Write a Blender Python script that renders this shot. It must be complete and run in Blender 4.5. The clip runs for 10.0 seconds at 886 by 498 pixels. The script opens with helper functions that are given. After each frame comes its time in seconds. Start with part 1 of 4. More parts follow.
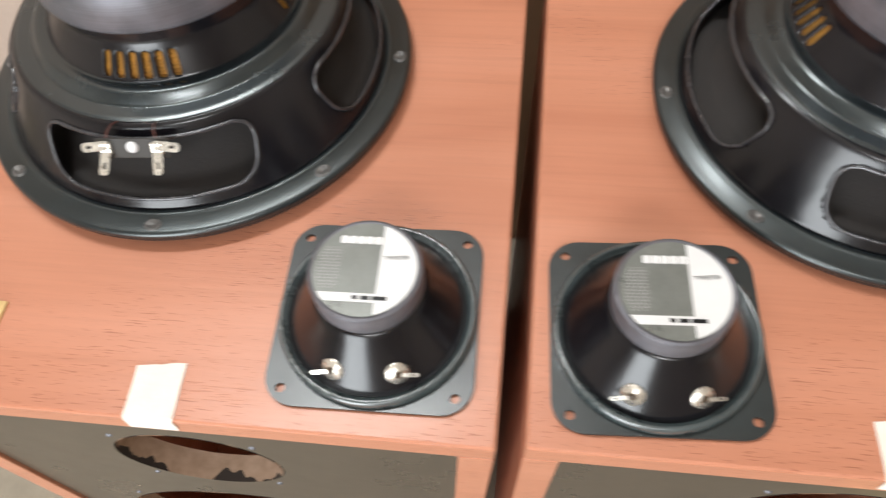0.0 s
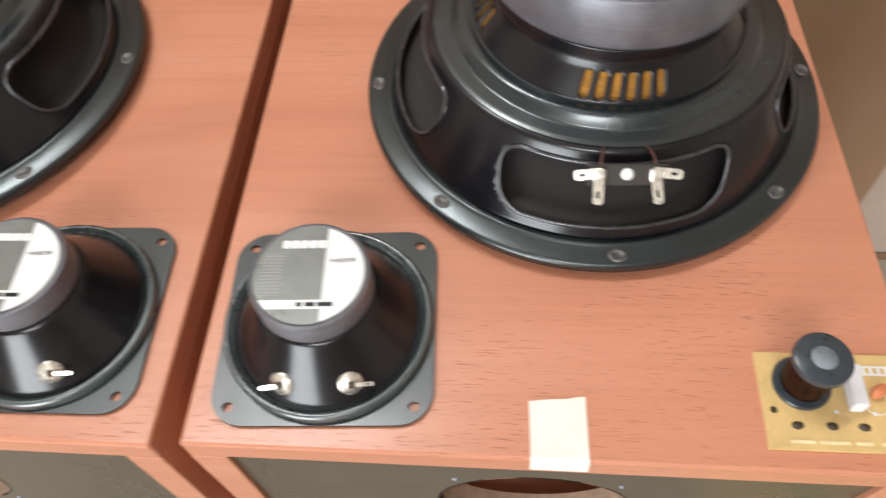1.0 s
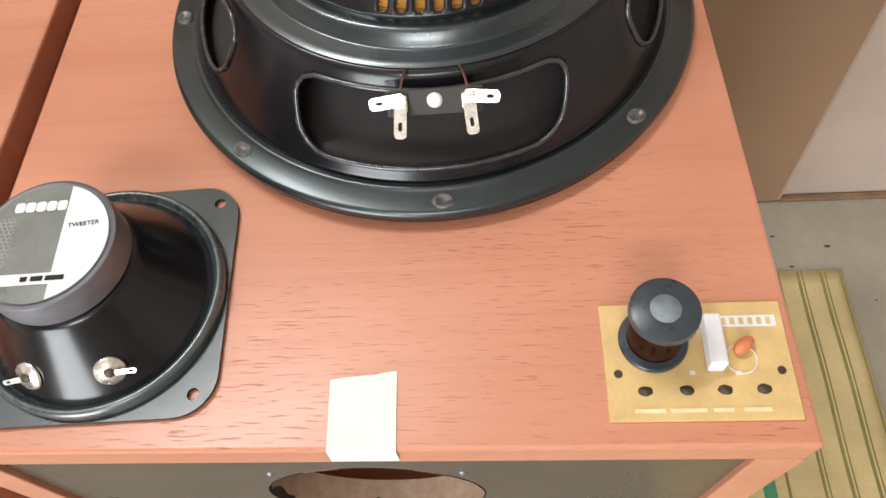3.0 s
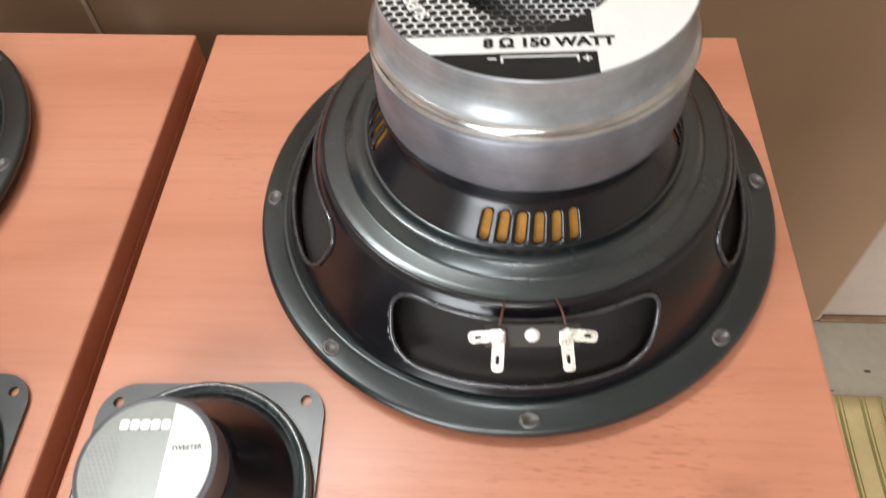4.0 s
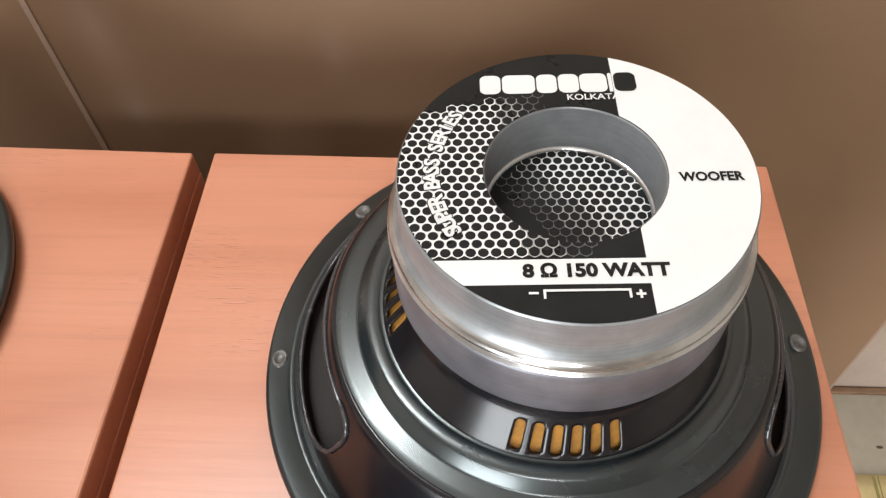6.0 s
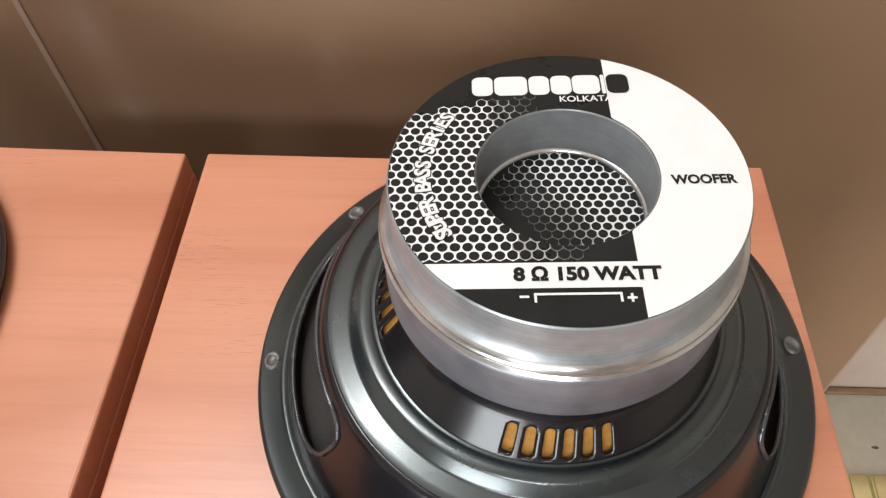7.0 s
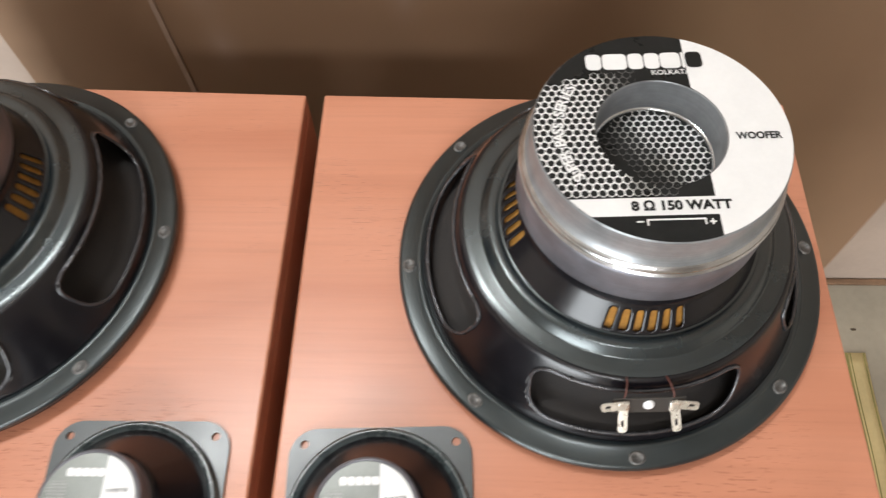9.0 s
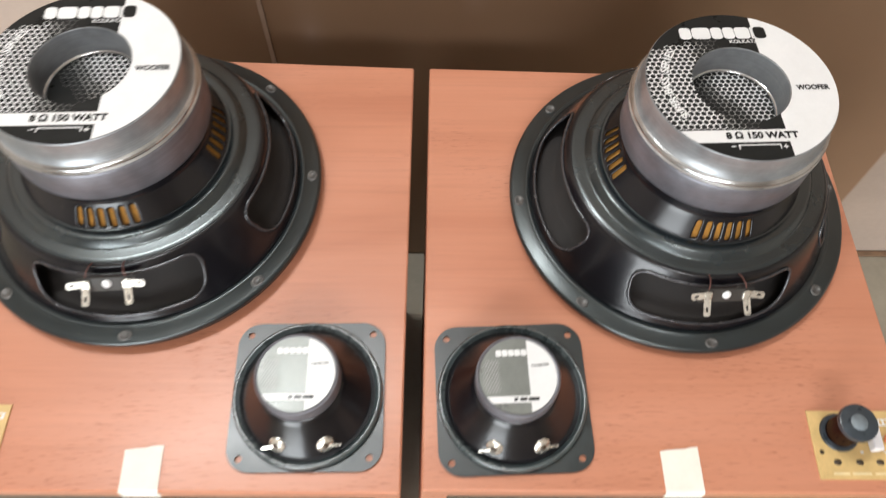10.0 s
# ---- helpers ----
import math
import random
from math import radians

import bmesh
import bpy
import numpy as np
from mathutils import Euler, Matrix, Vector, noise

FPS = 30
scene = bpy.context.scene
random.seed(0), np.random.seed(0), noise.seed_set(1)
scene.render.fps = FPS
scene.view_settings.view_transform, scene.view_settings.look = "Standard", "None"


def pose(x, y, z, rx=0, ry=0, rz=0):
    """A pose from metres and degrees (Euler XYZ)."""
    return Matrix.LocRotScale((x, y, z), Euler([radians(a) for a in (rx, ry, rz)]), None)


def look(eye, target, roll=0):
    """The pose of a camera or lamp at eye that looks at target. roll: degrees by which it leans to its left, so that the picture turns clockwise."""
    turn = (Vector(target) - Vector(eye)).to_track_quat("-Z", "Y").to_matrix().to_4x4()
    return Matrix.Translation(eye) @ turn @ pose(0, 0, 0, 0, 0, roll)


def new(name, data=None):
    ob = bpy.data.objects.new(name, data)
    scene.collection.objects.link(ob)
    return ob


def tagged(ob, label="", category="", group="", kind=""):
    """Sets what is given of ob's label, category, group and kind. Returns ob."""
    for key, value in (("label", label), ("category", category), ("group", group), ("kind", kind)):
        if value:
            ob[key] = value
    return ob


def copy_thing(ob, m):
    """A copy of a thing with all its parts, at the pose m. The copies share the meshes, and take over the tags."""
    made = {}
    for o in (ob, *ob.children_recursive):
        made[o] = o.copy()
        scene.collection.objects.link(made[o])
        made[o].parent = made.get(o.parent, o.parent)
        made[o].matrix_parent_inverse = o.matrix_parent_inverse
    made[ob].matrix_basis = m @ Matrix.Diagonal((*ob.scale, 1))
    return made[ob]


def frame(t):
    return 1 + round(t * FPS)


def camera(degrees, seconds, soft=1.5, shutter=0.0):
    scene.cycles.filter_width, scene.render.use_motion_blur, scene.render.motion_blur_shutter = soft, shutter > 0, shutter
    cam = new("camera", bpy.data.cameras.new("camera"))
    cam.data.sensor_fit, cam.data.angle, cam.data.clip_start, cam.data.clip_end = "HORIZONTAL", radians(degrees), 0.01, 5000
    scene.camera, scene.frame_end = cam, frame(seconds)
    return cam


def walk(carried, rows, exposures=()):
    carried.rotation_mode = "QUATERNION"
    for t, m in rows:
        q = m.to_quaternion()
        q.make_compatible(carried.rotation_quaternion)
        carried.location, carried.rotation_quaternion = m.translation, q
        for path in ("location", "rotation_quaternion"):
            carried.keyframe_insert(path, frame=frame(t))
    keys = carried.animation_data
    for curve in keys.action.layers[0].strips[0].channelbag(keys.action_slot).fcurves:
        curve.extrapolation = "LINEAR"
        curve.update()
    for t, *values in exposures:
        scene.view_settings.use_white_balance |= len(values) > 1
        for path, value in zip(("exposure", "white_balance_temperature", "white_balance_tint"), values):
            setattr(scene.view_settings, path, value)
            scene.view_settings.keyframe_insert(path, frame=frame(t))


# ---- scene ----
cam = camera(62.0, 10.0, soft=1.3, shutter=0.5)
PATH = [
    (0, (-0.009, -0.101, 0.36), (-0.214, 0.904, -1.356), -6.4),
    (0.5, (0.08, -0.107, 0.358), (-0.148, 0.934, -1.334), -8.1),
    (1, (0.153, -0.099, 0.338), (-0.015, 0.959, -1.351), -6.4),
    (1.5, (0.208, -0.09, 0.305), (0.061, 0.943, -1.401), -8.4),
    (2, (0.233, -0.077, 0.285), (0.11, 0.919, -1.445), -8.6),
    (2.2, (0.238, -0.075, 0.274), (0.111, 0.903, -1.466), -8.7),
    (3.3, (0.233, -0.066, 0.278), (0.062, 0.946, -1.439), -10.0),
    (3.5, (0.224, -0.053, 0.296), (0.067, 1.004, -1.395), -8.6),
    (4, (0.204, -0.012, 0.322), (0.004, 1.082, -1.34), -7.8),
    (4.5, (0.195, 0.013, 0.336), (0.004, 1.142, -1.303), -6.5),
    (5, (0.187, 0.041, 0.351), (0.006, 1.192, -1.274), -6.3),
    (5.5, (0.185, 0.061, 0.343), (0.01, 1.188, -1.299), -6.6),
    (7, (0.188, 0.068, 0.341), (0.022, 1.189, -1.308), -6.2),
    (7.5, (0.185, 0.064, 0.35), (0.025, 1.184, -1.3), -5.6),
    (8, (0.18, 0.056, 0.368), (0.055, 1.092, -1.339), -4.7),
    (8.5, (0.166, 0.046, 0.401), (0.053, 0.947, -1.38), -6.8),
    (9, (0.125, 0.021, 0.444), (0.003, 0.908, -1.345), -6.5),
    (9.5, (0.078, -0.018, 0.487), (-0.019, 0.883, -1.296), -5.7),
    (10, (0.015, -0.083, 0.522), (0.01, 0.832, -1.256), 0.1),
]
walk(cam, [(t, look(eye, target, roll)) for t, eye, target, roll in PATH],
     [(0, -0.05), (2, 0.03), (3.5, 0.06), (4.5, 0.07), (7.5, 0.08), (8.5, 0.03), (10, -0.10)])

# ---- light ----
world = bpy.data.worlds.new("room_air")
scene.world = world
world.use_nodes = True
world.node_tree.nodes["Background"].inputs[0].default_value = (1.0, 0.96, 0.93, 1)
world.node_tree.nodes["Background"].inputs[1].default_value = 0.05


def area_lamp(name, eye, target, sx, sy, watts, colour):
    data = bpy.data.lights.new(name, "AREA")
    data.shape, data.size, data.size_y, data.energy, data.color = "RECTANGLE", sx, sy, watts, colour
    ob = new(name, data)
    ob.matrix_world = look(eye, target)
    return ob


FLOOR = -0.585          # the cabinet tops lie at z = 0
WALL_Y = 0.477
BATTER = 4.5           # degrees by which the wall and the sheets on it lean back
area_lamp("tube_lamp", (0.05, -2.12, 2.02), (0.1, 0.2, 0.0), 1.0, 0.30, 28, (0.97, 0.98, 1.0))
area_lamp("wall_tube_lamp", (-0.42, 0.57, 1.86), (-0.20, 0.0, 0.0), 1.2, 0.16, 33, (0.95, 0.99, 1.0))
area_lamp("doorway_light", (-0.88, -2.31, 0.24), (0.0, 0.2, 0.02), 1.15, 1.60, 76, (0.92, 0.97, 1.0))


# ---- materials ----
def node(nt, kind, **values):
    n = nt.nodes.new(kind)
    for key, value in values.items():
        if key in n.inputs:
            n.inputs[key].default_value = value
    return n


def base_material(name, colour, rough, metal=0.0, coat=0.0, specular=0.5):
    m = bpy.data.materials.new(name)
    m.use_nodes = True
    nt = m.node_tree
    b = nt.nodes["Principled BSDF"]
    b.inputs["Base Color"].default_value = (*colour, 1)
    b.inputs["Roughness"].default_value = rough
    b.inputs["Metallic"].default_value = metal
    b.inputs["Coat Weight"].default_value = coat
    b.inputs["Coat Roughness"].default_value = 0.15
    b.inputs["Specular IOR Level"].default_value = specular
    return m, nt, b


def coords(nt, scale=(1, 1, 1), turn=(0, 0, 0)):
    tc = nt.nodes.new("ShaderNodeTexCoord")
    mp = nt.nodes.new("ShaderNodeMapping")
    mp.inputs["Scale"].default_value = scale
    mp.inputs["Rotation"].default_value = turn
    nt.links.new(tc.outputs["Object"], mp.inputs["Vector"])
    return mp.outputs["Vector"]


def noise_of(nt, vec, scale, detail=4.0, rough=0.55, distortion=0.0):
    n = nt.nodes.new("ShaderNodeTexNoise")
    n.inputs["Scale"].default_value = scale
    n.inputs["Detail"].default_value = detail
    n.inputs["Roughness"].default_value = rough
    n.inputs["Distortion"].default_value = distortion
    nt.links.new(vec, n.inputs["Vector"])
    return n.outputs["Fac"]


def ramp_of(nt, fac, stops):
    r = nt.nodes.new("ShaderNodeValToRGB")
    while len(r.color_ramp.elements) < len(stops):
        r.color_ramp.elements.new(0.5)
    for e, (p, c) in zip(r.color_ramp.elements, stops):
        e.position, e.color = p, (*c, 1)
    nt.links.new(fac, r.inputs["Fac"])
    return r.outputs["Color"]


def mix_of(nt, fac, a, b, mode="MIX"):
    n = nt.nodes.new("ShaderNodeMix")
    n.data_type, n.blend_type = "RGBA", mode
    for socket, value in ((n.inputs[0], fac), (n.inputs[6], a), (n.inputs[7], b)):
        if isinstance(value, bpy.types.NodeSocket):
            nt.links.new(value, socket)
        else:
            socket.default_value = value if isinstance(value, float) else (*value, 1)
    return n.outputs[2]


def bump_of(nt, b, height, strength, distance):
    n = nt.nodes.new("ShaderNodeBump")
    n.inputs["Strength"].default_value, n.inputs["Distance"].default_value = strength, distance
    nt.links.new(height, n.inputs["Height"])
    nt.links.new(n.outputs["Normal"], b.inputs["Normal"])


def rough_from(nt, b, fac, low, high):
    n = nt.nodes.new("ShaderNodeMapRange")
    n.inputs["To Min"].default_value, n.inputs["To Max"].default_value = low, high
    nt.links.new(fac, n.inputs["Value"])
    nt.links.new(n.outputs["Result"], b.inputs["Roughness"])


def grey(v):
    return (v, v, v)


def wood_material():
    m, nt, b = base_material("cherry_laminate", (0.5, 0.2, 0.1), 0.38, coat=0.06, specular=0.4)
    broad = noise_of(nt, coords(nt, (1.2, 9, 9)), 2.2, 4, 0.5, 0.6)
    col = ramp_of(nt, broad, [(0.25, (0.49, 0.195, 0.115)), (0.5, (0.555, 0.234, 0.140)), (0.75, (0.60, 0.266, 0.168))])
    streak = noise_of(nt, coords(nt, (7, 260, 260)), 1.0, 5, 0.6, 0.4)
    lines = ramp_of(nt, streak, [(0.30, grey(0.93)), (0.45, grey(0.985)), (0.7, grey(1.03))])
    col = mix_of(nt, 1.0, col, lines, "MULTIPLY")
    # short pores pressed into the laminate, in drifts; coloured stronger in front, where glints reveal them
    dash = noise_of(nt, coords(nt, (100, 1250, 1250)), 1.0, 2, 0.5)
    where = noise_of(nt, coords(nt, (3.2, 6, 6)), 2.0, 3, 0.55)
    tc = nt.nodes.new("ShaderNodeTexCoord")
    sep = nt.nodes.new("ShaderNodeSeparateXYZ")
    nt.links.new(tc.outputs["Object"], sep.inputs[0])
    front = nt.nodes.new("ShaderNodeMapRange")
    for socket, value in (("From Min", 0.02), ("From Max", 0.13), ("To Min", 0.19), ("To Max", 0.0)):
        front.inputs[socket].default_value = value
    nt.links.new(sep.outputs["Y"], front.inputs["Value"])
    glint_bias = nt.nodes.new("ShaderNodeMath")
    nt.links.new(where, glint_bias.inputs[0])
    nt.links.new(front.outputs["Result"], glint_bias.inputs[1])
    where = glint_bias.outputs[0]
    pores = mix_of(nt, 1.0, ramp_of(nt, dash, [(0.31, grey(1)), (0.40, grey(0))]), ramp_of(nt, where, [(0.53, grey(0.03)), (0.68, grey(1))]), "MULTIPLY")
    faint = mix_of(nt, 1.0, pores, grey(0.62), "MULTIPLY")
    col = mix_of(nt, faint, col, (0.24, 0.07, 0.035))
    glint = noise_of(nt, coords(nt, (40, 300, 300)), 1.0, 2, 0.5)
    relief = mix_of(nt, 1.0, mix_of(nt, 0.35, streak, glint), pores, "SUBTRACT")
    nt.links.new(col, b.inputs["Base Color"])
    rough_from(nt, b, broad, 0.27, 0.40)
    bump_of(nt, b, relief, 0.22, 0.0005)
    return m


def speckled(name, colour, rough, metal=0.0, coat=0.0, spread=0.25, scale=30.0, fine=400.0, bump=0.1, specular=0.5, rough_spread=0.12):
    """A surface with stains at one scale and grain at another."""
    m, nt, b = base_material(name, colour, rough, metal, coat, specular)
    v = coords(nt)
    big = noise_of(nt, v, scale, 4, 0.6)
    small = noise_of(nt, v, fine, 3, 0.6)
    lo, hi = tuple(c * (1 - spread) for c in colour), tuple(min(1.0, c * (1 + spread)) for c in colour)
    col = ramp_of(nt, big, [(0.3, lo), (0.7, hi)])
    tone = ramp_of(nt, small, [(0.3, grey(1 - spread * 0.35)), (0.7, grey(1 + spread * 0.2))])
    nt.links.new(mix_of(nt, 1.0, col, tone, "MULTIPLY"), b.inputs["Base Color"])
    rough_from(nt, b, big, max(0.03, rough - rough_spread), rough + rough_spread)
    bump_of(nt, b, small, bump, 0.0004)
    return m


def turned_metal(name, colour, rough, shine=0.7):
    """Zinc-plated steel with fine turning lines round its axis and cloudy tarnish."""
    m, nt, b = base_material(name, colour, rough, shine)
    lines = noise_of(nt, coords(nt, (6, 6, 1500)), 1.0, 3, 0.6)
    cloud = noise_of(nt, coords(nt), 45, 4, 0.6)
    col = ramp_of(nt, cloud, [(0.3, tuple(c * 0.72 for c in colour)), (0.7, tuple(c * 1.15 for c in colour))])
    tone = ramp_of(nt, lines, [(0.3, grey(0.88)), (0.7, grey(1.05))])
    nt.links.new(mix_of(nt, 1.0, col, tone, "MULTIPLY"), b.inputs["Base Color"])
    rough_from(nt, b, cloud, rough - 0.08, rough + 0.12)
    bump_of(nt, b, lines, 0.08, 0.0003)
    return m


WOOD = wood_material()
BAFFLE = speckled("dark_laminate", (0.085, 0.066, 0.048), 0.30, spread=0.15, scale=12, fine=220, bump=0.05)
RAW_BOARD = speckled("raw_board", (0.42, 0.27, 0.17), 0.85, spread=0.25, scale=60, fine=600, bump=0.5)
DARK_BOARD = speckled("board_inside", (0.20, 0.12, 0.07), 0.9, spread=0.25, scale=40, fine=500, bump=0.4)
STEEL_BLACK = speckled("black_enamel", (0.0060, 0.0055, 0.0072), 0.24, coat=0.18, spread=0.3, scale=25, fine=900, bump=0.02, specular=0.40, rough_spread=0.06)
# paler grey than the basket: light caught by the rounded edge, put into colour
LIP = speckled("lit_lip", (0.045, 0.045, 0.05), 0.24, 0.3, spread=0.4, scale=120, fine=900, bump=0.05, specular=1.0)
# same black enamel as the basket; its teal sheen is mixed into these colours
RIM_BLACK = speckled("rim_sheen", (0.0085, 0.0125, 0.0145), 0.31, coat=0.05, specular=0.85, spread=0.25, scale=40, fine=700, bump=0.02, rough_spread=0.02)
SHOULDER_BLACK = speckled("shoulder_sheen", (0.0085, 0.0130, 0.0155), 0.27, coat=0.2, specular=1.0, spread=0.25, scale=40, fine=700, bump=0.02, rough_spread=0.02)
for enamel in (RIM_BLACK, SHOULDER_BLACK):
    enamel.node_tree.nodes["Principled BSDF"].inputs["Specular Tint"].default_value = (0.92, 1.0, 1.0, 1)
GASKET = speckled("gasket_board", (0.035, 0.018, 0.012), 0.85, spread=0.3)
CONE = speckled("paper_cone", (0.016, 0.013, 0.012), 0.75, spread=0.3, scale=60, fine=700, bump=0.5)
ZINC = turned_metal("zinc_steel", (0.33, 0.345, 0.36), 0.34, 0.55)
ZINC_DULL = turned_metal("dull_zinc", (0.20, 0.20, 0.225), 0.42, 0.6)
CHROME = turned_metal("bright_rim", (0.60, 0.61, 0.62), 0.18, 0.95)
TIN = speckled("tinned_brass", (0.80, 0.76, 0.68), 0.28, 0.85, spread=0.2, scale=200, fine=1200)
SPIDER = speckled("amber_cloth", (0.42, 0.20, 0.030), 0.7, spread=0.25, scale=200, fine=1500, bump=0.4)
PRINT_BLACK = speckled("black_print", (0.012, 0.013, 0.013), 0.30, spread=0.2, scale=50, bump=0.02, specular=0.2)
PRINT_PALE = speckled("pale_grey_print", (0.34, 0.34, 0.33), 0.35, spread=0.05, scale=50, bump=0.02)
PRINT_DIM = speckled("dim_grey_print", (0.10, 0.10, 0.10), 0.35, spread=0.05, scale=50, bump=0.02)
PRINT_GREY = speckled("grey_print", (0.17, 0.18, 0.165), 0.30, 0.15, spread=0.15, scale=60, bump=0.02)
PRINT_TAN = speckled("faded_print", (0.82, 0.68, 0.40), 0.5, spread=0.15, scale=90, bump=0.02)
PRINT_WHITE = speckled("white_print", (0.75, 0.75, 0.75), 0.35, spread=0.03, scale=50, bump=0.02)
PHENOLIC = speckled("phenolic_strip", (0.030, 0.026, 0.022), 0.6, spread=0.2)
COPPER_RED = speckled("lead_wire", (0.11, 0.035, 0.025), 0.5, spread=0.2)
PCB = speckled("circuit_board", (0.65, 0.45, 0.19), 0.42, spread=0.12, scale=70, fine=500, bump=0.05)
COPPER = turned_metal("enamelled_copper", (0.045, 0.015, 0.010), 0.20)
FERRITE = speckled("dark_plastic", (0.035, 0.045, 0.055), 0.30, spread=0.25, scale=90)
FERRITE_PALE = speckled("ferrite_core", (0.17, 0.20, 0.22), 0.5, spread=0.2, scale=150)
WHITE_CERAMIC = speckled("white_ceramic", (0.74, 0.72, 0.74), 0.5, spread=0.08)
FILM_ORANGE = speckled("orange_capacitor", (0.64, 0.20, 0.08), 0.35, spread=0.2)
SOLDER = speckled("solder_hole", (0.05, 0.03, 0.015), 0.5, spread=0.3)
TAPE = speckled("paper_tape", (0.86, 0.81, 0.72), 0.75, spread=0.05, scale=60, fine=500, bump=0.25)
BEIGE = speckled("beige_plaster", (0.44, 0.35, 0.29), 0.8, spread=0.08, scale=5, fine=120, bump=0.3)
CEMENT = speckled("cement_floor", (0.30, 0.265, 0.205), 0.6, spread=0.16, scale=7, fine=90, bump=0.3)
STRAW = speckled("straw_mat", (0.52, 0.41, 0.20), 0.7, spread=0.14, scale=14, fine=260, bump=0.4)
OLIVE = speckled("olive_stripe", (0.22, 0.19, 0.06), 0.7, spread=0.2, scale=30, fine=260, bump=0.4)
GREEN = speckled("green_edge", (0.06, 0.24, 0.13), 0.7, spread=0.15, scale=30, fine=260, bump=0.4)
CEILING_PAINT = speckled("ceiling_paint", (0.75, 0.72, 0.68), 0.9, spread=0.04, scale=4, fine=80)
ROOM_PAINT = speckled("room_paint", (0.60, 0.54, 0.48), 0.85, spread=0.06, scale=4, fine=80)
GLOW, _nt, _b = base_material("tube_glow", (0.9, 0.9, 0.9), 0.4)
_b.inputs["Emission Color"].default_value = (1.0, 0.95, 0.88, 1)
_b.inputs["Emission Strength"].default_value = 6.0


def panel_material():
    """Brown laminate sheet with soft pale patches."""
    m, nt, b = base_material("brown_laminate", (0.19, 0.115, 0.075), 0.42)
    v = coords(nt)
    cloud = noise_of(nt, v, 3.0, 4, 0.55)
    col = ramp_of(nt, cloud, [(0.3, (0.242, 0.147, 0.088)), (0.7, (0.308, 0.190, 0.116))])
    tc = nt.nodes.new("ShaderNodeTexCoord")
    pale_patches = None
    for (x, z, sx, sz, weight) in ((-0.142, -0.02, 30, 13, 0.75), (-0.138, -0.105, 34, 20, 0.75), (-0.13, 0.07, 30, 20, 0.6), (0.047, -0.050, 40, 20, 0.45), (0.17, 0.09, 8, 9, 0.55)):
        mp = nt.nodes.new("ShaderNodeMapping")
        mp.vector_type = "POINT"
        mp.inputs["Location"].default_value = (-x * sx, 0, -(z - FLOOR) * sz)
        mp.inputs["Scale"].default_value = (sx, 0.0, sz)
        nt.links.new(tc.outputs["Object"], mp.inputs["Vector"])
        g = nt.nodes.new("ShaderNodeTexGradient")
        g.gradient_type = "QUADRATIC_SPHERE"
        nt.links.new(mp.outputs["Vector"], g.inputs["Vector"])
        k = nt.nodes.new("ShaderNodeMath")
        k.operation = "MULTIPLY"
        k.inputs[1].default_value = weight
        nt.links.new(g.outputs["Fac"], k.inputs[0])
        if pale_patches is None:
            pale_patches = k.outputs[0]
        else:
            add = nt.nodes.new("ShaderNodeMath")
            add.operation = "ADD"
            nt.links.new(pale_patches, add.inputs[0])
            nt.links.new(k.outputs[0], add.inputs[1])
            pale_patches = add.outputs[0]
    col = mix_of(nt, pale_patches, col, (0.36, 0.25, 0.19))
    nt.links.new(col, b.inputs["Base Color"])
    fine = noise_of(nt, v, 300, 3)
    rough_from(nt, b, cloud, 0.36, 0.52)
    bump_of(nt, b, fine, 0.05, 0.0004)
    return m


BROWN = panel_material()
TRIM = speckled("pale_edging", (0.40, 0.285, 0.215), 0.6, spread=0.1)


# ---- building blocks ----
def part(name, bm, material, parent, label="", smooth=False, kind=""):
    bm.normal_update()
    mesh = bpy.data.meshes.new(name)
    bm.to_mesh(mesh)
    bm.free()
    mesh.materials.append(material)
    if smooth:
        mesh.polygons.foreach_set("use_smooth", [True] * len(mesh.polygons))
    ob = new(name, mesh)
    ob.parent = parent
    return tagged(ob, label, kind=kind)


def smooth_by_angle(ob, degrees=35):
    mesh = ob.data
    bm = bmesh.new()
    bm.from_mesh(mesh)
    for e in bm.edges:
        e.smooth = len(e.link_faces) != 2 or e.calc_face_angle(0) < radians(degrees)
    bm.to_mesh(mesh)
    bm.free()
    mesh.polygons.foreach_set("use_smooth", [True] * len(mesh.polygons))
    return ob


def thing(name, m, label, category, group=""):
    ob = new(name)
    ob.empty_display_size = 0.02
    ob.matrix_world = m
    return tagged(ob, label, category, group)


def box(x0, x1, y0, y1, z0, z1, bevel=0.0, segments=2, bm=None):
    own = bmesh.new()
    bmesh.ops.create_cube(own, size=1)
    for v in own.verts:
        v.co = Vector((x0 + (v.co.x + 0.5) * (x1 - x0), y0 + (v.co.y + 0.5) * (y1 - y0), z0 + (v.co.z + 0.5) * (z1 - z0)))
    if bevel:
        bmesh.ops.bevel(own, geom=own.edges[:], offset=bevel, segments=segments, affect="EDGES", profile=0.5)
    return own if bm is None else merge(bm, own)


def merge(bm, other, m=None):
    if m is not None:
        other.transform(m)
    mesh = bpy.data.meshes.new("scratch")
    other.to_mesh(mesh)
    other.free()
    bm.from_mesh(mesh)
    bpy.data.meshes.remove(mesh)
    return bm


def round_at(r, a, z):
    """A point on a round body; a: degrees from the front, seen from above turning towards +x."""
    return Vector((r * math.sin(radians(a)), -r * math.cos(radians(a)), z))


